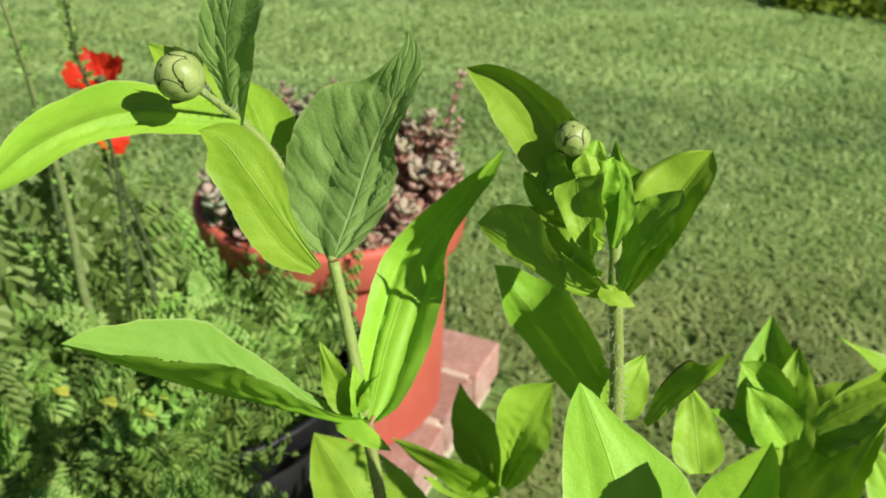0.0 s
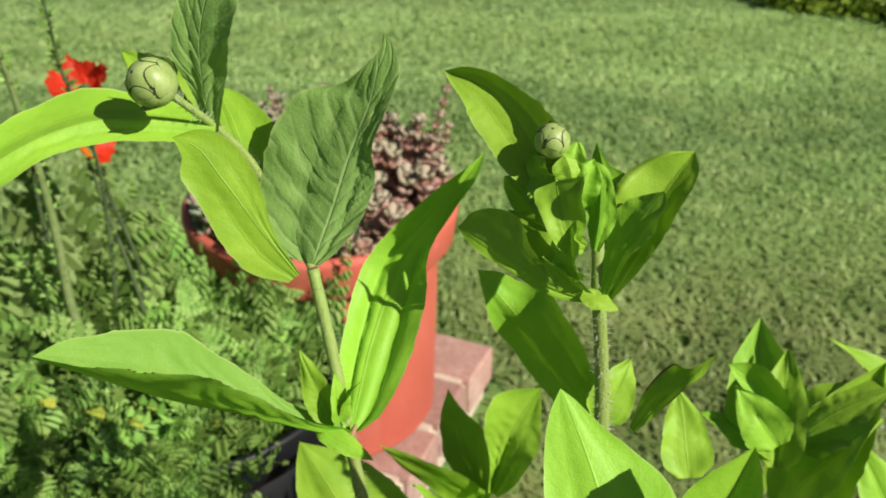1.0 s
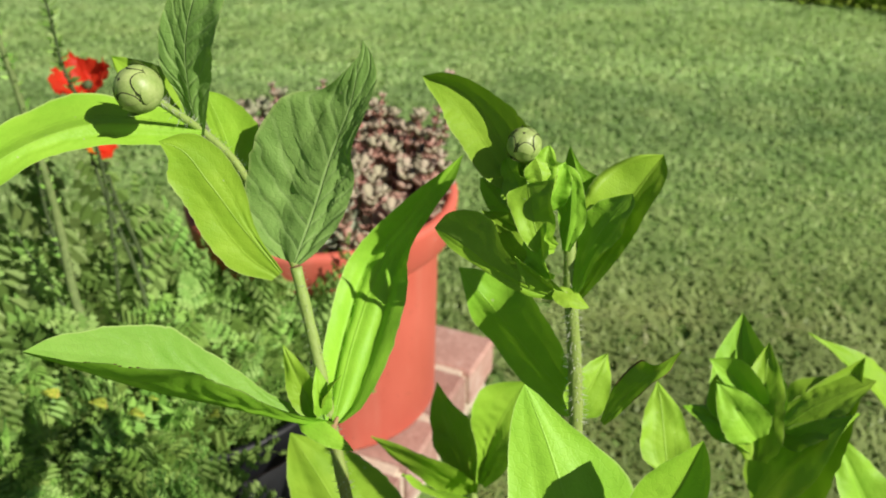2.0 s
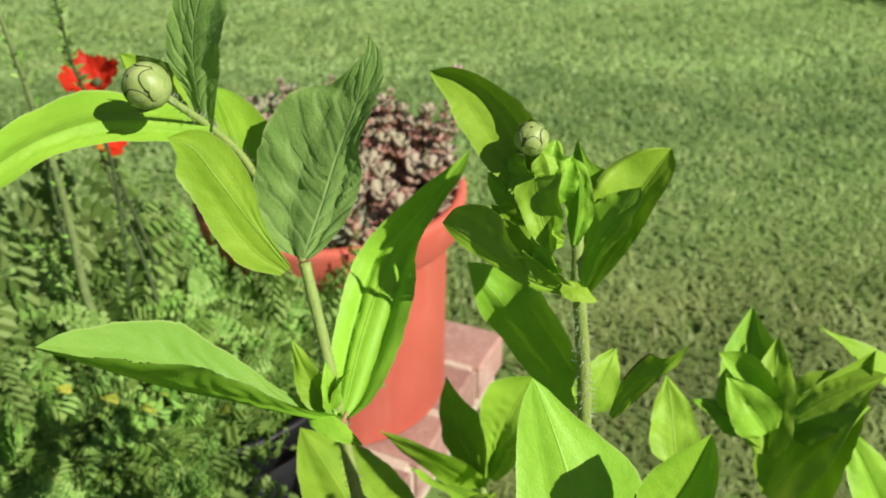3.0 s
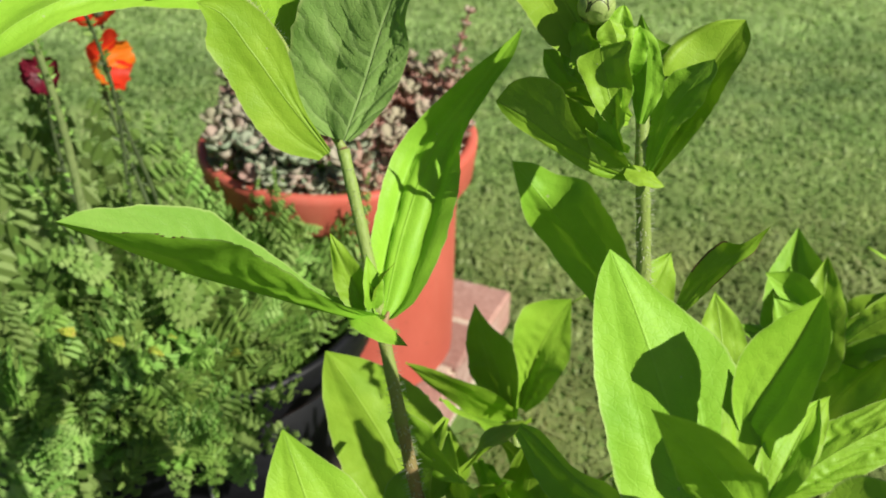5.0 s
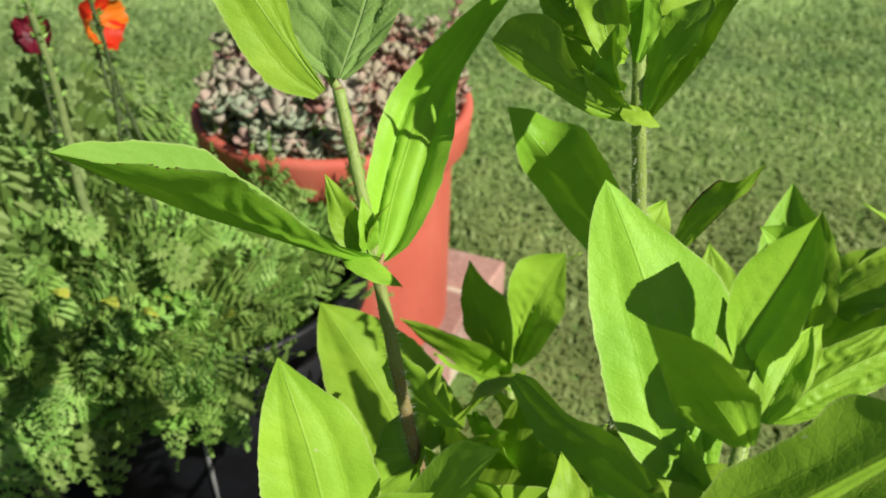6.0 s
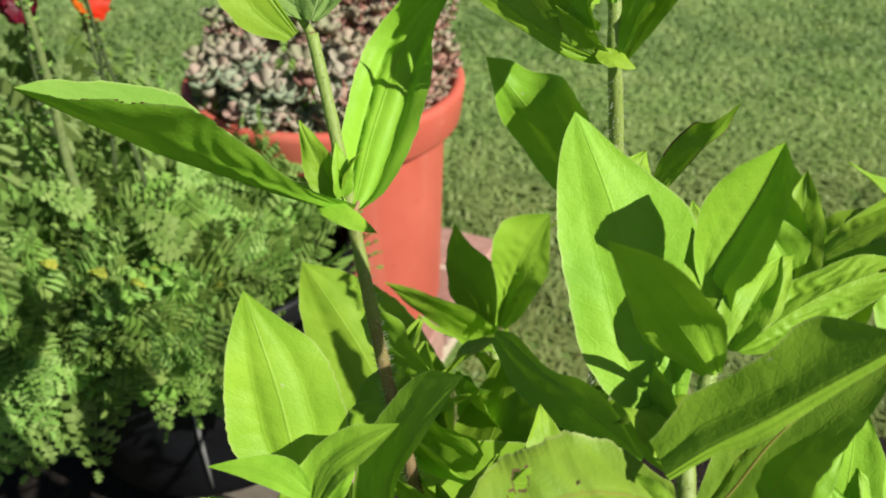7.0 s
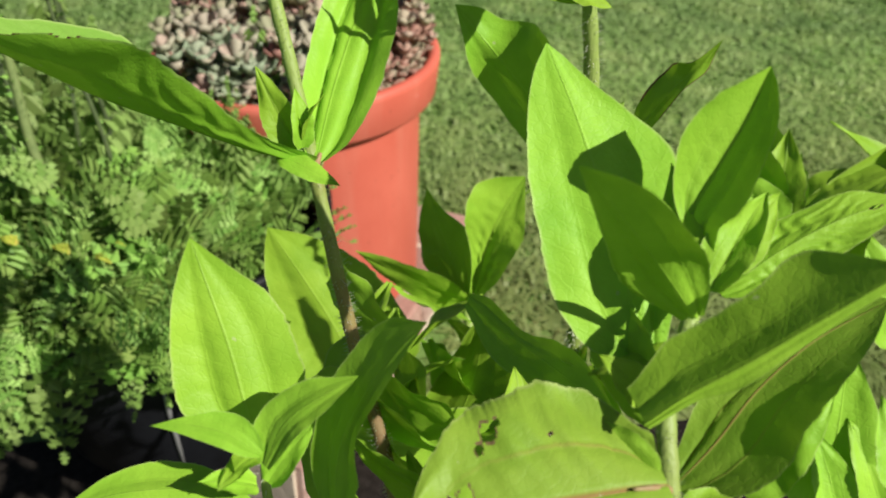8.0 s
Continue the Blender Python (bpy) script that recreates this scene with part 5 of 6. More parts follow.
blade(zinnia_b, [(0.3145, 0.3603, 0.6793), (0.3209, 0.3650, 0.6972), (0.3288, 0.3671, 0.7091), (0.3357, 0.3694, 0.7171)], [(0.32, 0.0059, -0.05), (0.69, 0.0094, 0.05), (0.93, 0.0053, 0.05)], [(0.23, 0.0054, 0.07), (0.48, 0.0114, 0.01), (0.80, 0.0103, -0.02)], (-0.79, -0.33, 0.52), wave=0.1, seed=35)
blade(zinnia_b, [(0.3040, 0.3590, 0.6846), (0.2912, 0.3634, 0.6934), (0.2844, 0.3728, 0.7032)], [(0.38, 0.0060, 0.14), (0.77, 0.0053, 0.20)], [(0.36, 0.0022, 0.13), (0.69, 0.0045, 0.39), (0.95, 0.0029, 0.27)], (-0.48, -0.87, 0.14), wave=0.12, seed=36)
blade(zinnia_b, [(0.3104, 0.3633, 0.6960), (0.3125, 0.3691, 0.7098), (0.3124, 0.3745, 0.7189), (0.3071, 0.3792, 0.7267)], [(0.37, 0.0062, -0.23), (0.61, 0.0051, -0.23), (0.84, 0.0038, -0.24)], [(0.18, 0.0046, -0.25), (0.55, 0.0068, -0.23), (0.89, 0.0043, -0.21)], (-0.66, -0.69, 0.29), wave=0.14, seed=37)
leaf(zinnia_b, (0.3041, 0.3547, 0.6890), (0.2996, 0.3618, 0.7126), 0.0155, (-0.863, -0.454, 0.180), fold=0.6, wave=0.2, blunt=0.3, seed=38)
leaf(zinnia_b, (0.3025, 0.3789, 0.7064), (0.2859, 0.3913, 0.7168), 0.0155, (-0.699, -0.205, 0.608), fold=0.4, wave=0.15, blunt=0.3, seed=39)
blade(zinnia_b, [(0.3010, 0.3685, 0.7162), (0.3006, 0.3689, 0.7247), (0.2985, 0.3735, 0.7305)], [(0.23, 0.0053, -0.30), (0.67, 0.0060, -0.38)], [(0.23, 0.0049, -0.42), (0.83, 0.0059, -0.28)], (-0.01, -0.94, 0.33), wave=0.12, seed=40)
blade(zinnia_b, [(0.3308, 0.3864, 0.5924), (0.3105, 0.3990, 0.6130), (0.2914, 0.4108, 0.6341), (0.2731, 0.4210, 0.6545)], [(0.15, 0.0115, 0.29), (0.41, 0.0213, 0.29), (0.65, 0.0250, 0.29), (0.80, 0.0126, -0.59), (0.92, 0.0071, -0.59)], [(0.07, 0.0121, -0.26), (0.35, 0.0173, -0.26), (0.64, 0.0158, -0.26), (0.87, 0.0061, 0.59)], (-0.43, -0.90, 0.10), wave=0.04, seed=41)
leaf(zinnia_b, (0.3250, 0.3795, 0.6001), (0.3418, 0.3973, 0.6211), 0.0206, (0.193, -0.577, 0.800), fold=0.2, seed=42)
blade(zinnia_b, [(0.3082, 0.2366, 0.6247), (0.3040, 0.2507, 0.6393), (0.2992, 0.2677, 0.6562), (0.2934, 0.2844, 0.6726), (0.2872, 0.2965, 0.6858)], [(0.14, 0.0102, 0.04), (0.35, 0.0196, -0.01), (0.59, 0.0215, -0.04), (0.74, 0.0133, -0.09), (0.84, 0.0072, -0.08), (0.94, 0.0034, -0.23)], [(0.08, 0.0141, -0.11), (0.22, 0.0189, -0.10), (0.42, 0.0188, -0.04), (0.62, 0.0171, -0.05), (0.82, 0.0117, -0.06), (0.93, 0.0063, -0.06)], (-0.06, -0.72, 0.69), wave=0.02, puff=0.006, seed=44)
blade(zinnia_b, [(0.3270, 0.3412, 0.6281), (0.3333, 0.3388, 0.6428), (0.3392, 0.3349, 0.6554), (0.3454, 0.3314, 0.6650), (0.3492, 0.3285, 0.6735)], [(0.17, 0.0028, 0.25), (0.44, 0.0035, 0.10), (0.69, 0.0033, 0.51), (0.85, 0.0024, -0.95)], [(0.17, 0.0046, -0.24), (0.40, 0.0064, -0.12), (0.60, 0.0072, -0.33), (0.78, 0.0031, 0.78)], (-0.67, -0.73, 0.12), wave=0.2, edge=1, label='curled leaf with brown dry edges', seed=43)
leaf(zinnia_b, (0.3325, 0.3142, 0.5710), (0.3098, 0.3369, 0.6160), 0.0278, (-0.862, -0.225, 0.414), fold=0.3, arch=0.04, seed=45)

zinnia_c = thing("zinnia_plant", (0.5, 0.56, 0.02), "young leafy zinnia without a bud behind the others", "zinnia", "zinnias in the bed")
stem(zinnia_c, [(0.5, 0.56, 0.02), (0.4676, 0.4458, 0.4622), (0.4594, 0.4540, 0.5056), (0.4535, 0.4677, 0.5286)], 0.0036, 0.0026, 200, 46, 0.6, 1.0)
blade(zinnia_c, [(0.4532, 0.4567, 0.5100), (0.4520, 0.4701, 0.5267), (0.4486, 0.4871, 0.5473), (0.4512, 0.5032, 0.5688)], [(0.19, 0.0214, 0.43), (0.38, 0.0251, 0.42), (0.64, 0.0202, 0.44), (0.84, 0.0095, 0.48)], [(0.06, 0.0129, 0.45), (0.28, 0.0260, 0.44), (0.55, 0.0196, 0.44), (0.78, 0.0098, 0.44)], (-0.49, -0.69, 0.53), wave=0.05, seed=47)
blade(zinnia_c, [(0.4586, 0.4498, 0.5182), (0.4800, 0.4543, 0.5345), (0.4975, 0.4552, 0.5446), (0.5158, 0.4566, 0.5516)], [(0.08, 0.0216, 0.04), (0.41, 0.0248, 0.04), (0.71, 0.0124, 0.01)], [(0.37, 0.0221, 0.03), (0.64, 0.0182, 0.02), (0.90, 0.0084, 0.04)], (-0.51, 0.03, 0.86), wave=0.07, seed=48)
blade(zinnia_c, [(0.4556, 0.4532, 0.5238), (0.4404, 0.4629, 0.5455), (0.4214, 0.4698, 0.5603)], [(0.33, 0.0113, 0.51), (0.69, 0.0152, 0.53), (0.85, 0.0085, 0.10)], [(0.32, 0.0076, 0.37), (0.74, 0.0052, 0.37)], (-0.25, -0.95, 0.20), wave=0.05, seed=49)
leaf(zinnia_c, (0.4556, 0.4541, 0.5252), (0.4657, 0.4711, 0.5545), 0.0130, (-0.408, -0.523, 0.671), fold=0.8, seed=50)
leaf(zinnia_c, (0.3829, 0.4053, 0.5381), (0.3813, 0.4371, 0.5721), 0.0266, (-0.160, -0.617, 0.718), fold=0.2, arch=0.03, seed=51)
leaf(zinnia_c, (0.4561, 0.4541, 0.5057), (0.4134, 0.4751, 0.5197), 0.0335, (-0.188, -0.017, 0.946), fold=0.3, seed=52)
leaf(zinnia_c, (0.4464, 0.4418, 0.5237), (0.4234, 0.4596, 0.5529), 0.0287, (-0.503, -0.383, 0.707), fold=0.3, seed=53)
leaf(zinnia_c, (0.5544, 0.4731, 0.5024), (0.4862, 0.4878, 0.5639), 0.0288, (-0.293, -0.151, 0.912), fold=0.4, seed=54)
leaf(zinnia_c, (0.5275, 0.4231, 0.4561), (0.4939, 0.4512, 0.5219), 0.0362, (-0.202, -0.428, 0.840), fold=0.3, seed=55)
leaf(zinnia_c, (0.4631, 0.4384, 0.4687), (0.5152, 0.4712, 0.5571), 0.0510, (-0.213, -0.239, 0.887), fold=0.35, arch=0.06, seed=56)
leaf(zinnia_c, (0.4523, 0.4347, 0.4805), (0.4940, 0.4313, 0.5501), 0.0428, (-0.107, -0.105, 0.915), fold=0.3, arch=0.06, seed=57)
leaf(zinnia_c, (0.4484, 0.4411, 0.5077), (0.4592, 0.4788, 0.5648), 0.0343, (-0.425, -0.521, 0.721), fold=0.6, arch=0.03, seed=58)

zinnia_e = thing("zinnia_plant", (0.335, 0.235, 0.02), "bushy zinnia with broad leaves and a red-ribbed lower pair", "zinnia", "zinnias in the bed")
stem(zinnia_e, [(0.335, 0.235, 0.02), (0.3053, 0.1978, 0.6047), (0.3051, 0.2049, 0.6175), (0.3061, 0.2164, 0.6291), (0.3143, 0.2327, 0.6369), (0.3223, 0.2465, 0.6451)], 0.0029, 0.0019, 1100, 59, 0.6, 1.0)
blade(zinnia_e, [(0.3186, 0.2436, 0.6482), (0.3175, 0.2511, 0.6571), (0.3235, 0.2562, 0.6686), (0.3293, 0.2590, 0.6803), (0.3332, 0.2605, 0.6933)], [(0.04, 0.0048, 0.53), (0.39, 0.0138, 0.82), (0.62, 0.0112, 0.72), (0.82, 0.0072, 0.52), (0.94, 0.0034, 0.49)], [(0.20, 0.0020, 0.32), (0.37, 0.0091, 0.50), (0.58, 0.0141, 0.68), (0.83, 0.0121, 0.80), (0.94, 0.0047, 0.83)], (-0.37, -0.83, 0.43), wave=0.03, seed=60)
blade(zinnia_e, [(0.3154, 0.2321, 0.6418), (0.3064, 0.2320, 0.6548), (0.2962, 0.2302, 0.6687), (0.2875, 0.2281, 0.6805), (0.2818, 0.2270, 0.6872)], [(0.13, 0.0069, -0.31), (0.47, 0.0124, 0.07), (0.72, 0.0104, 0.06), (0.88, 0.0062, 0.06)], [(0.23, 0.0116, -0.03), (0.56, 0.0076, -0.02), (0.82, 0.0036, -0.02)], (-0.30, -0.90, -0.32), wave=0.03, roll=0.1, seed=61)
blade(zinnia_e, [(0.3258, 0.2436, 0.6401), (0.3410, 0.2486, 0.6490), (0.3553, 0.2519, 0.6553), (0.3724, 0.2541, 0.6603)], [(0.07, 0.0047, 0.12), (0.29, 0.0079, -0.20), (0.62, 0.0080, -0.20), (0.87, 0.0054, 0.00)], [(0.14, 0.0061, 0.07), (0.35, 0.0090, -0.14), (0.61, 0.0080, -0.27), (0.83, 0.0058, 0.04)], (-0.29, -0.38, 0.88), wave=0.05, puff=0.016, holes=((0.86, 0.5, 0.03),), seed=62)
leaf(zinnia_e, (0.3192, 0.2357, 0.6471), (0.3386, 0.2573, 0.6611), 0.0145, (-0.421, -0.424, 0.776), fold=0.5, seed=63)
leaf(zinnia_e, (0.3135, 0.2388, 0.6448), (0.3156, 0.2655, 0.6654), 0.0117, (0.072, -0.585, 0.750), fold=0.5, seed=64)
leaf(zinnia_e, (0.3249, 0.2471, 0.6451), (0.3449, 0.2630, 0.6572), 0.0135, (0.280, -0.399, 0.861), fold=0.3, seed=65)
blade(zinnia_e, [(0.2982, 0.2084, 0.6322), (0.3063, 0.2085, 0.6402), (0.3180, 0.2075, 0.6505), (0.3298, 0.2075, 0.6606), (0.3459, 0.2080, 0.6736)], [(0.07, 0.0019, -0.63), (0.20, 0.0025, -0.61), (0.34, 0.0043, -0.46), (0.54, 0.0032, -0.52), (0.75, 0.0022, -0.51), (0.93, 0.0017, -0.50)], [(0.08, 0.0113, -0.44), (0.20, 0.0152, -0.49), (0.37, 0.0158, -0.56), (0.57, 0.0168, -0.59), (0.77, 0.0194, -0.63)], (-0.53, -0.60, 0.60), wave=0.02, puff=0.004, base=0.9, seed=66)
blade(zinnia_e, [(0.3116, 0.2149, 0.6027), (0.3214, 0.2200, 0.6110), (0.3330, 0.2272, 0.6226), (0.3453, 0.2319, 0.6325), (0.3646, 0.2354, 0.6430)], [(0.07, 0.0120, 0.15), (0.23, 0.0184, 0.10), (0.41, 0.0175, 0.09), (0.66, 0.0158, 0.20), (0.86, 0.0092, 0.22)], [(0.14, 0.0067, 0.20), (0.30, 0.0092, 0.25), (0.51, 0.0059, 0.22), (0.77, 0.0056, 0.07), (0.95, 0.0047, 0.03)], (-0.56, -0.15, 0.81), material=LEAF_RED, wave=0.03, seed=67)
leaf(zinnia_e, (0.3033, 0.2015, 0.6199), (0.2465, 0.1934, 0.6174), 0.0563, (0.022, -0.290, 0.954), fold=0.08, arch=0.05, curl=-0.15, blunt=0.2, material=LEAF_RED, holes=((0.64, 0.16, 0.032), (0.69, 0.22, 0.018), (0.605, 0.13, 0.015), (0.78, 0.38, 0.03), (0.83, 0.34, 0.015), (0.4, 0.24, 0.008)), label="broad leaf with a red rib and holes eaten in it", seed=68)
leaf(zinnia_e, (0.3092, 0.2249, 0.6157), (0.2989, 0.2653, 0.6367), 0.0196, (-0.774, -0.409, 0.407), fold=0.2, arch=0.05, seed=69)
leaf(zinnia_e, (0.3046, 0.2226, 0.6248), (0.2923, 0.2295, 0.6342), 0.0104, (0.067, -0.535, 0.830), fold=0.2, arch=0.08, seed=70)
axil(zinnia_e, [(0.3046, 0.2027, 0.6168), (0.3003, 0.2004, 0.6206), (0.2948, 0.1992, 0.6220)], 0.0013, 0.0004)
leaf(zinnia_e, (0.3202, 0.2311, 0.6290), (0.2927, 0.2367, 0.6215), 0.0134, (0.004, 0.184, 0.968), fold=0.2, seed=71)
leaf(zinnia_e, (0.3015, 0.2038, 0.6192), (0.2909, 0.2175, 0.6253), 0.0090, (-0.332, -0.351, 0.864), fold=0.5, seed=72)
leaf(zinnia_e, (0.3262, 0.2133, 0.6040), (0.3518, 0.2250, 0.6236), 0.0208, (-0.126, -0.267, 0.919), fold=0.2, seed=73)
leaf(zinnia_e, (0.3546, 0.2129, 0.5937), (0.3495, 0.2247, 0.6102), 0.0114, (-0.142, -0.504, 0.840), fold=0.3, seed=74)
leaf(zinnia_e, (0.3660, 0.2121, 0.5939), (0.3582, 0.2257, 0.6127), 0.0114, (-0.142, -0.504, 0.840), fold=0.3, seed=75)
leaf(zinnia_e, (0.3545, 0.2167, 0.5866), (0.3588, 0.2372, 0.6292), 0.0248, (-0.143, -0.532, 0.799), fold=0.2, seed=76)
leaf(zinnia_e, (0.3616, 0.1999, 0.6137), (0.3588, 0.2185, 0.6276), 0.0145, (-0.142, -0.504, 0.840), fold=0.2, seed=77)
leaf(zinnia_e, (0.3056, 0.2022, 0.6110), (0.3178, 0.1838, 0.6112), 0.0248, (0.194, 0.031, 0.944), fold=0.2, seed=78)

zinnia_d = thing("zinnia_plant", (0.175, 0.29, 0.02), "short young zinnia shoot with bright opposite leaves", "zinnia", "zinnias in the bed")
stem(zinnia_d, [(0.175, 0.29, 0.02), (0.2085, 0.2359, 0.5609), (0.2070, 0.2403, 0.5779), (0.2069, 0.2416, 0.5892)], 0.0028, 0.0007, 250, 79, 0.6, 1.0)
blade(zinnia_d, [(0.2064, 0.2394, 0.5951), (0.2043, 0.2444, 0.6039), (0.2003, 0.2535, 0.6200), (0.1957, 0.2612, 0.6341), (0.1915, 0.2682, 0.6456)], [(0.04, 0.0061, -0.16), (0.21, 0.0163, -0.02), (0.41, 0.0171, -0.01), (0.64, 0.0146, -0.05), (0.82, 0.0073, 0.02)], [(0.09, 0.0070, -0.03), (0.24, 0.0156, -0.04), (0.47, 0.0157, -0.03), (0.70, 0.0114, 0.02), (0.88, 0.0057, -0.15)], (0.12, -0.85, 0.52), wave=0.025, puff=0.004, pleat=0.03, seed=70)
blade(zinnia_d, [(0.2273, 0.2201, 0.5923), (0.2297, 0.2276, 0.6087), (0.2371, 0.2315, 0.6238), (0.2445, 0.2327, 0.6352), (0.2517, 0.2322, 0.6439)], [(0.18, 0.0093, -0.09), (0.39, 0.0048, -0.04), (0.68, 0.0053, 0.05), (0.89, 0.0020, 0.14)], [(0.12, 0.0095, 0.11), (0.34, 0.0127, 0.06), (0.58, 0.0123, -0.01), (0.79, 0.0104, -0.09)], (-0.78, -0.42, 0.47), wave=0.04, seed=81)
blade(zinnia_d, [(0.2110, 0.2236, 0.6114), (0.2025, 0.2277, 0.6147), (0.1931, 0.2309, 0.6149), (0.1830, 0.2330, 0.6132)], [(0.20, 0.0049, 0.14), (0.42, 0.0049, -0.12), (0.69, 0.0021, 0.11)], [(0.13, 0.0029, 0.11), (0.38, 0.0036, -0.03), (0.66, 0.0026, 0.04)], (-0.14, -0.57, 0.81), wave=0.05, puff=0.003, seed=82)
blade(zinnia_d, [(0.2118, 0.2213, 0.6099), (0.2176, 0.2271, 0.6189), (0.2261, 0.2307, 0.6233), (0.2351, 0.2343, 0.6260)], [(0.36, 0.0066, 0.05), (0.66, 0.0053, 0.09), (0.86, 0.0027, 0.07)], [(0.24, 0.0078, 0.22), (0.42, 0.0089, 0.05), (0.67, 0.0069, -0.06)], (-0.48, -0.20, 0.86), wave=0.05, puff=0.003, seed=83)
leaf(zinnia_d, (0.2080, 0.2355, 0.5993), (0.1985, 0.2244, 0.5979), 0.0087, (-0.214, -0.080, 0.915), fold=0.2, seed=84)
leaf(zinnia_d, (0.2086, 0.2342, 0.6006), (0.2085, 0.2341, 0.6082), 0.0049, (0.067, -0.378, 0.867), fold=0.7, seed=85)
leaf(zinnia_d, (0.2092, 0.2341, 0.6006), (0.2132, 0.2365, 0.6075), 0.0044, (-0.332, -0.351, 0.864), fold=0.7, seed=86)
leaf(zinnia_d, (0.2100, 0.2308, 0.5926), (0.2230, 0.2391, 0.6062), 0.0103, (-0.238, -0.456, 0.811), fold=0.3, seed=87)
blade(zinnia_d, [(0.2055, 0.2291, 0.5837), (0.1877, 0.2335, 0.5881), (0.1712, 0.2342, 0.5874), (0.1538, 0.2326, 0.5832)], [(0.23, 0.0069, -0.08), (0.39, 0.0088, -0.18), (0.57, 0.0089, -0.17), (0.77, 0.0055, 0.14)], [(0.14, 0.0071, 0.07), (0.53, 0.0106, -0.25), (0.77, 0.0078, -0.03)], (-0.02, -0.22, 0.98), wave=0.05, seed=88)
leaf(zinnia_d, (0.2070, 0.2305, 0.5920), (0.1936, 0.2259, 0.5996), 0.0101, (-0.114, -0.087, 0.916), fold=0.2, seed=89)

zinnia_f = thing("zinnia_plant", (0.295, 0.6, 0.02), "small shaded zinnia with pointed leaves beside the bricks", "zinnia", "zinnias in the bed")
stem(zinnia_f, [(0.295, 0.6, 0.02), (0.2955, 0.4201, 0.4120), (0.2907, 0.4481, 0.4354), (0.2872, 0.4729, 0.4543)], 0.0034, 0.0026, 150, 90, 0.6, 1.0)
blade(zinnia_f, [(0.2871, 0.4725, 0.4545), (0.2796, 0.4892, 0.4778), (0.2719, 0.5005, 0.4967), (0.2657, 0.5094, 0.5160)], [(0.18, 0.0123, 0.01), (0.39, 0.0210, 0.00), (0.58, 0.0227, 0.00), (0.80, 0.0083, 0.00)], [(0.25, 0.0184, -0.00), (0.49, 0.0257, 0.01), (0.73, 0.0160, 0.00)], (-0.74, -0.66, 0.14), wave=0.05, seed=91)
blade(zinnia_f, [(0.2904, 0.4659, 0.4700), (0.2972, 0.4721, 0.4972), (0.3061, 0.4748, 0.5196), (0.3179, 0.4782, 0.5399)], [(0.19, 0.0158, 0.71), (0.52, 0.0223, 0.76), (0.73, 0.0133, 0.21)], [(0.29, 0.0071, 0.61), (0.58, 0.0203, 0.61), (0.78, 0.0231, 0.49), (0.90, 0.0141, 0.46)], (-0.26, -0.93, 0.27), wave=0.07, puff=0.014, seed=92)
leaf(zinnia_f, (0.2866, 0.4752, 0.4577), (0.2228, 0.5030, 0.4769), 0.0261, (-0.86, -0.24, 0.15), fold=0.1, arch=0.05, seed=93)
leaf(zinnia_f, (0.2871, 0.4710, 0.4514), (0.2425, 0.4668, 0.4781), 0.0474, (-0.90, -0.30, 0.11), fold=0.1, seed=94)
blade(zinnia_f, [(0.2791, 0.3940, 0.5234), (0.2936, 0.3603, 0.5291), (0.3072, 0.3287, 0.5376), (0.3254, 0.2986, 0.5401)], [(0.30, 0.0124, 0.07), (0.64, 0.0121, 0.05), (0.86, 0.0097, -0.16)], [(0.15, 0.0074, -0.05), (0.43, 0.0053, -0.18), (0.72, 0.0115, 0.08), (0.90, 0.0063, 0.16)], (-0.83, -0.32, 0.46), wave=0.05, seed=95)
leaf(zinnia_f, (0.3008, 0.5117, 0.4772), (0.3428, 0.5459, 0.4951), 0.0402, (-0.93, -0.19, 0.12), fold=0.1, seed=97)
leaf(zinnia_f, (0.3429, 0.3793, 0.4622), (0.3610, 0.3932, 0.4841), 0.0321, (-0.91, -0.29, 0.10), fold=0.1, seed=99)
leaf(zinnia_f, (0.3129, 0.3634, 0.4724), (0.3189, 0.3740, 0.4886), 0.0223, (-0.117, -0.326, 0.943), fold=0.2, seed=100)
leaf(zinnia_f, (0.2892, 0.4242, 0.4535), (0.3045, 0.3696, 0.4451), 0.0458, (-0.89, -0.29, 0.20), fold=0.1, seed=101)
blade(zinnia_f, [(0.2906, 0.4117, 0.4974), (0.2806, 0.3782, 0.4832), (0.2636, 0.3469, 0.4715)], [(0.14, 0.0128, -0.05), (0.55, 0.0254, 0.06), (0.86, 0.0184, 0.06)], [(0.31, 0.0212, 0.08), (0.67, 0.0295, 0.01), (0.90, 0.0198, -0.03)], (-0.61, -0.06, 0.79), wave=0.05, seed=102)
leaf(zinnia_f, (0.3091, 0.3407, 0.4742), (0.2125, 0.3647, 0.4675), 0.0436, (-0.85, -0.25, 0.17), fold=0.1, seed=103)
leaf(zinnia_f, (0.3164, 0.3147, 0.5077), (0.3390, 0.3871, 0.5095), 0.0233, (-0.79, -0.48, 0.30), fold=0.4, seed=104)
leaf(zinnia_f, (0.2878, 0.3723, 0.4579), (0.2622, 0.4148, 0.4812), 0.0428, (-0.88, -0.18, 0.08), fold=0.1, seed=106)
leaf(zinnia_f, (0.2994, 0.3811, 0.4718), (0.3348, 0.4065, 0.4770), 0.0343, (-0.93, -0.23, 0.20), fold=0.1, seed=107)
leaf(zinnia_f, (0.2569, 0.3186, 0.4826), (0.2292, 0.3368, 0.5060), 0.0287, (-0.94, -0.19, 0.19), fold=0.1, seed=108)
leaf(zinnia_f, (0.2692, 0.2954, 0.4857), (0.2476, 0.3136, 0.5097), 0.0316, (-0.92, -0.25, 0.15), fold=0.1, seed=109)
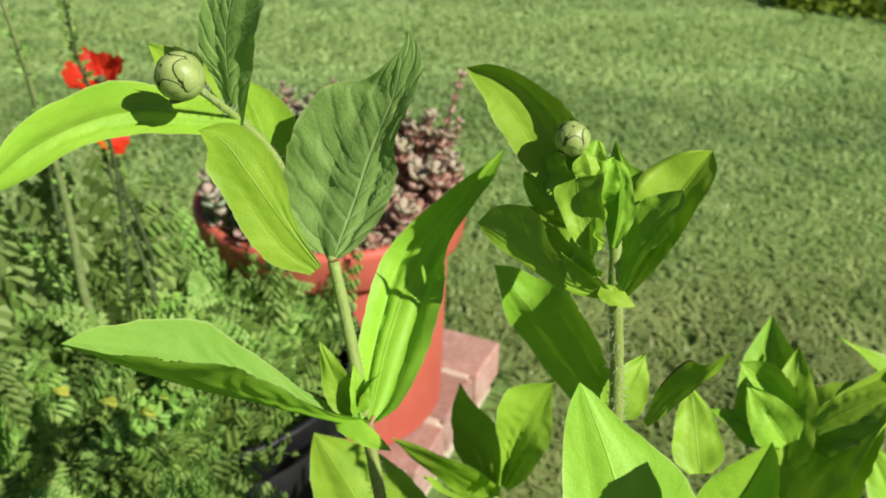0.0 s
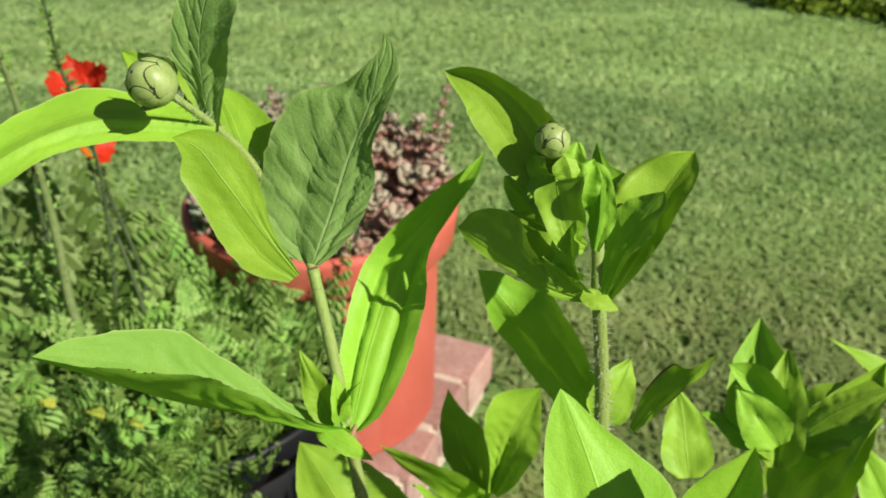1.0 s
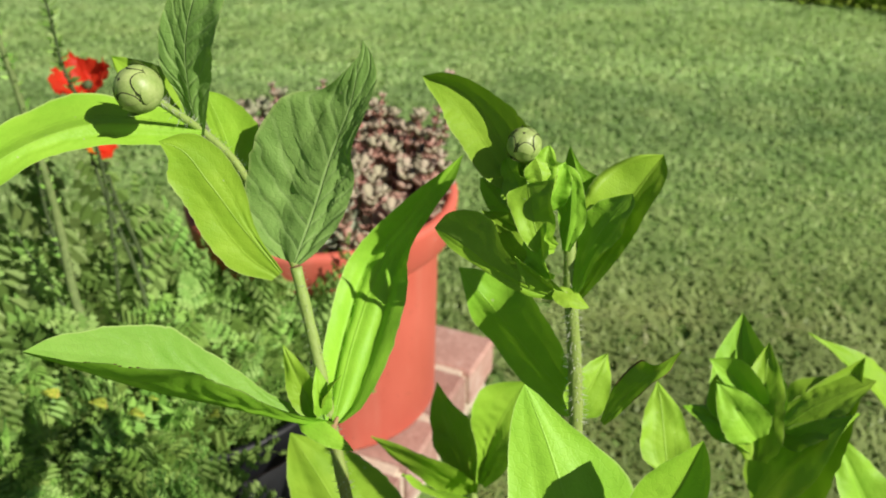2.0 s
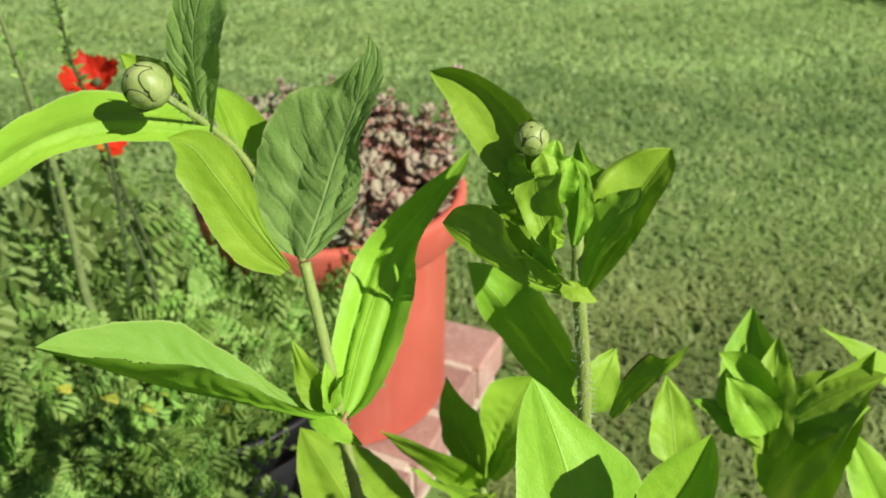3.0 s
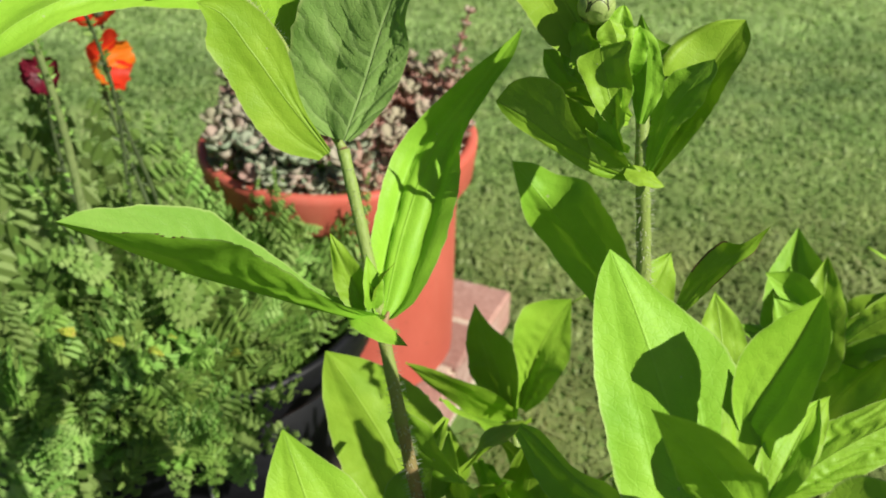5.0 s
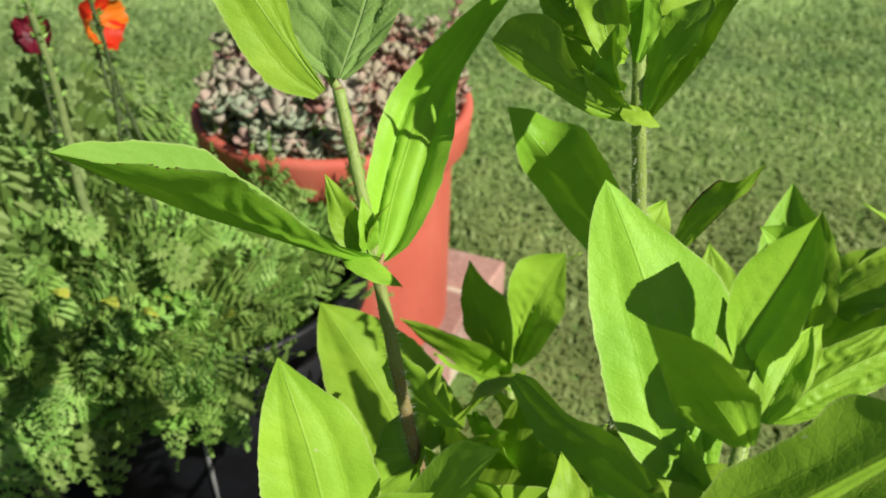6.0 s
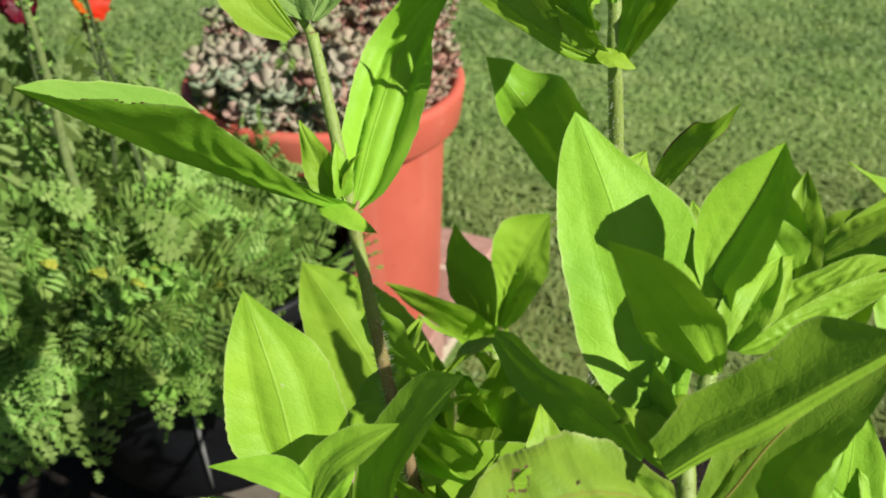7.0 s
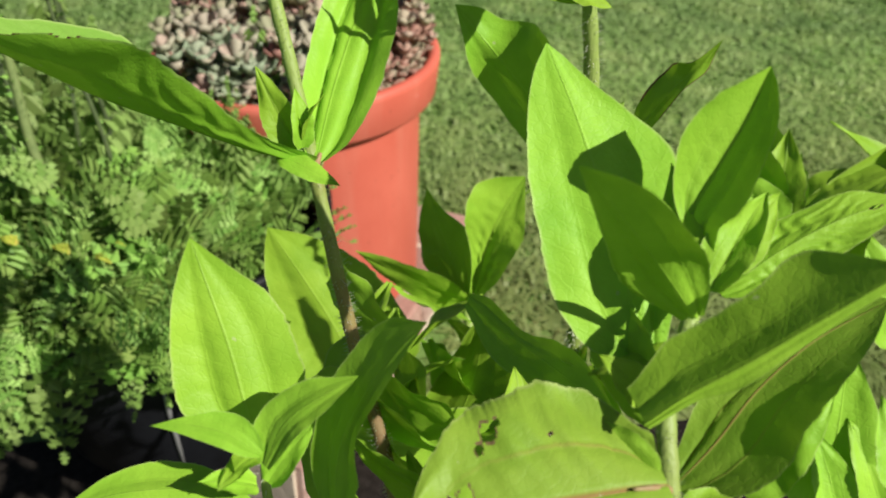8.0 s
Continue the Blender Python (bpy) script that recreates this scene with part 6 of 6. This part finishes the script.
leaf(zinnia_f, (0.2937, 0.3783, 0.4671), (0.3011, 0.3865, 0.4798), 0.0195, (0.164, -0.426, 0.897), fold=0.2, seed=110)
leaf(zinnia_f, (0.3287, 0.3063, 0.5252), (0.3018, 0.3510, 0.5341), 0.0321, (-0.87, -0.29, 0.19), fold=0.1, seed=111)
leaf(zinnia_f, (0.3276, 0.3424, 0.5245), (0.3469, 0.3452, 0.5306), 0.0215, (-0.921, 0.069, 0.353), fold=0.2, seed=112)
leaf(zinnia_f, (0.2604, 0.3586, 0.4704), (0.2451, 0.4133, 0.5037), 0.0440, (-0.88, -0.24, 0.16), fold=0.1, seed=96)
leaf(zinnia_f, (0.2875, 0.3964, 0.4574), (0.2581, 0.4227, 0.4746), 0.0440, (-0.92, -0.22, 0.12), fold=0.1, seed=123)
leaf(zinnia_f, (0.2890, 0.4246, 0.4983), (0.2428, 0.3929, 0.4827), 0.0340, (-0.9, -0.2, 0.15), fold=0.1, seed=98)
leaf(zinnia_f, (0.2721, 0.3925, 0.4853), (0.2328, 0.3650, 0.4767), 0.0360, (-0.9, -0.2, 0.15), fold=0.1, seed=105)
leaf(zinnia_f, (0.2672, 0.3315, 0.5024), (0.2295, 0.3579, 0.5188), 0.0315, (-0.95, -0.18, 0.17), fold=0.1, seed=113)
leaf(zinnia_f, (0.2643, 0.2931, 0.4995), (0.2269, 0.3107, 0.5207), 0.0307, (-0.93, -0.30, 0.16), fold=0.1, seed=114)
leaf(zinnia_f, (0.2507, 0.2810, 0.5157), (0.2720, 0.3126, 0.5283), 0.0255, (-0.86, -0.29, 0.09), fold=0.1, seed=115)
leaf(zinnia_f, (0.2402, 0.2684, 0.5140), (0.2232, 0.2855, 0.5368), 0.0219, (-0.87, -0.22, 0.17), fold=0.1, seed=116)
leaf(zinnia_f, (0.3114, 0.4198, 0.4585), (0.2725, 0.4363, 0.4782), 0.0458, (-0.93, -0.29, 0.13), fold=0.1, seed=117)
leaf(zinnia_f, (0.3122, 0.3566, 0.4730), (0.2860, 0.3915, 0.4854), 0.0381, (-0.88, -0.29, 0.09), fold=0.1, seed=118)
leaf(zinnia_f, (0.3218, 0.3505, 0.5004), (0.2950, 0.3820, 0.5078), 0.0285, (-0.86, -0.29, 0.17), fold=0.1, seed=119)
leaf(zinnia_f, (0.2298, 0.2754, 0.5054), (0.2063, 0.3233, 0.5368), 0.0319, (-0.90, -0.29, 0.19), fold=0.1, seed=120)
leaf(zinnia_f, (0.2935, 0.3111, 0.5158), (0.2916, 0.3315, 0.5373), 0.0185, (0.165, -0.595, 0.748), fold=0.3, seed=121)
leaf(zinnia_f, (0.2988, 0.4180, 0.4691), (0.3389, 0.3621, 0.4604), 0.0380, (-0.90, -0.22, 0.12), fold=0.1, seed=122)


# ---- brick pad, piece by piece ----
def brick_mesh(seed):
    """A worn clay brick lying flat, its corner at the origin, x along and y across."""
    bm = bmesh.new()
    bmesh.ops.create_cube(bm, size=1)
    bmesh.ops.scale(bm, vec=(0.198, 0.094, 0.062), verts=bm.verts)
    bmesh.ops.bevel(bm, geom=list(bm.edges), offset=0.004, segments=1, affect="EDGES")
    rng = random.Random(seed)
    for v in bm.verts:
        v.co += Vector([rng.uniform(-0.0014, 0.0014) for _ in range(3)])
    me = bpy.data.meshes.new("brick")
    bm.to_mesh(me)
    bm.free()
    me.materials.append(BRICK)
    return me


def build_pad():
    """A low pad of flat bricks in mortar on which the pots stand."""
    rows, cols = 5, 2
    pad = thing("brick_pad", PAD.translation, "low pad of pinkish clay bricks in pale mortar", "pad", kind="structure")
    # the last course is only one brick long
    for c, r0, r1 in ((cols, 0, rows - 1), (1, rows - 1, rows)):
        bm = bmesh.new()
        bmesh.ops.create_cube(bm, size=1)
        bmesh.ops.scale(bm, vec=(c * 0.21 - 0.014, (r1 - r0) * 0.106 - 0.014 * (r0 == 0), 0.1), verts=bm.verts)
        bmesh.ops.bevel(bm, geom=list(bm.edges), offset=0.006, segments=2, affect="EDGES")
        bmesh.ops.subdivide_edges(bm, edges=list(bm.edges), cuts=6, use_grid_fill=True)
        for v in bm.verts:
            v.co.z += 0.0025 * noise.noise(v.co * 60)
        bm.transform(PAD @ Matrix.Translation((c * 0.105, (r0 + r1) * 0.053 - 0.007 * (r0 > 0), 0.0365)))
        part("mortar", bm, MORTAR, pad, "pale cement mortar", smooth=False)
    shapes = [brick_mesh(k) for k in range(5)]
    rng = random.Random(4)
    for j in range(rows):
        for i in range(cols if j < rows - 1 else 1):
            ob = new("brick", shapes[(3 * j + i) % 5])
            ob.parent = pad
            ob.matrix_parent_inverse = pad.matrix_world.inverted()
            ob.matrix_world = PAD @ pose(0.099 + i * 0.21 + rng.uniform(-0.003, 0.003), 0.047 + j * 0.106, 0.059 + rng.uniform(-0.0015, 0.0015), 0, 0, rng.uniform(-0.8, 0.8))


build_pad()
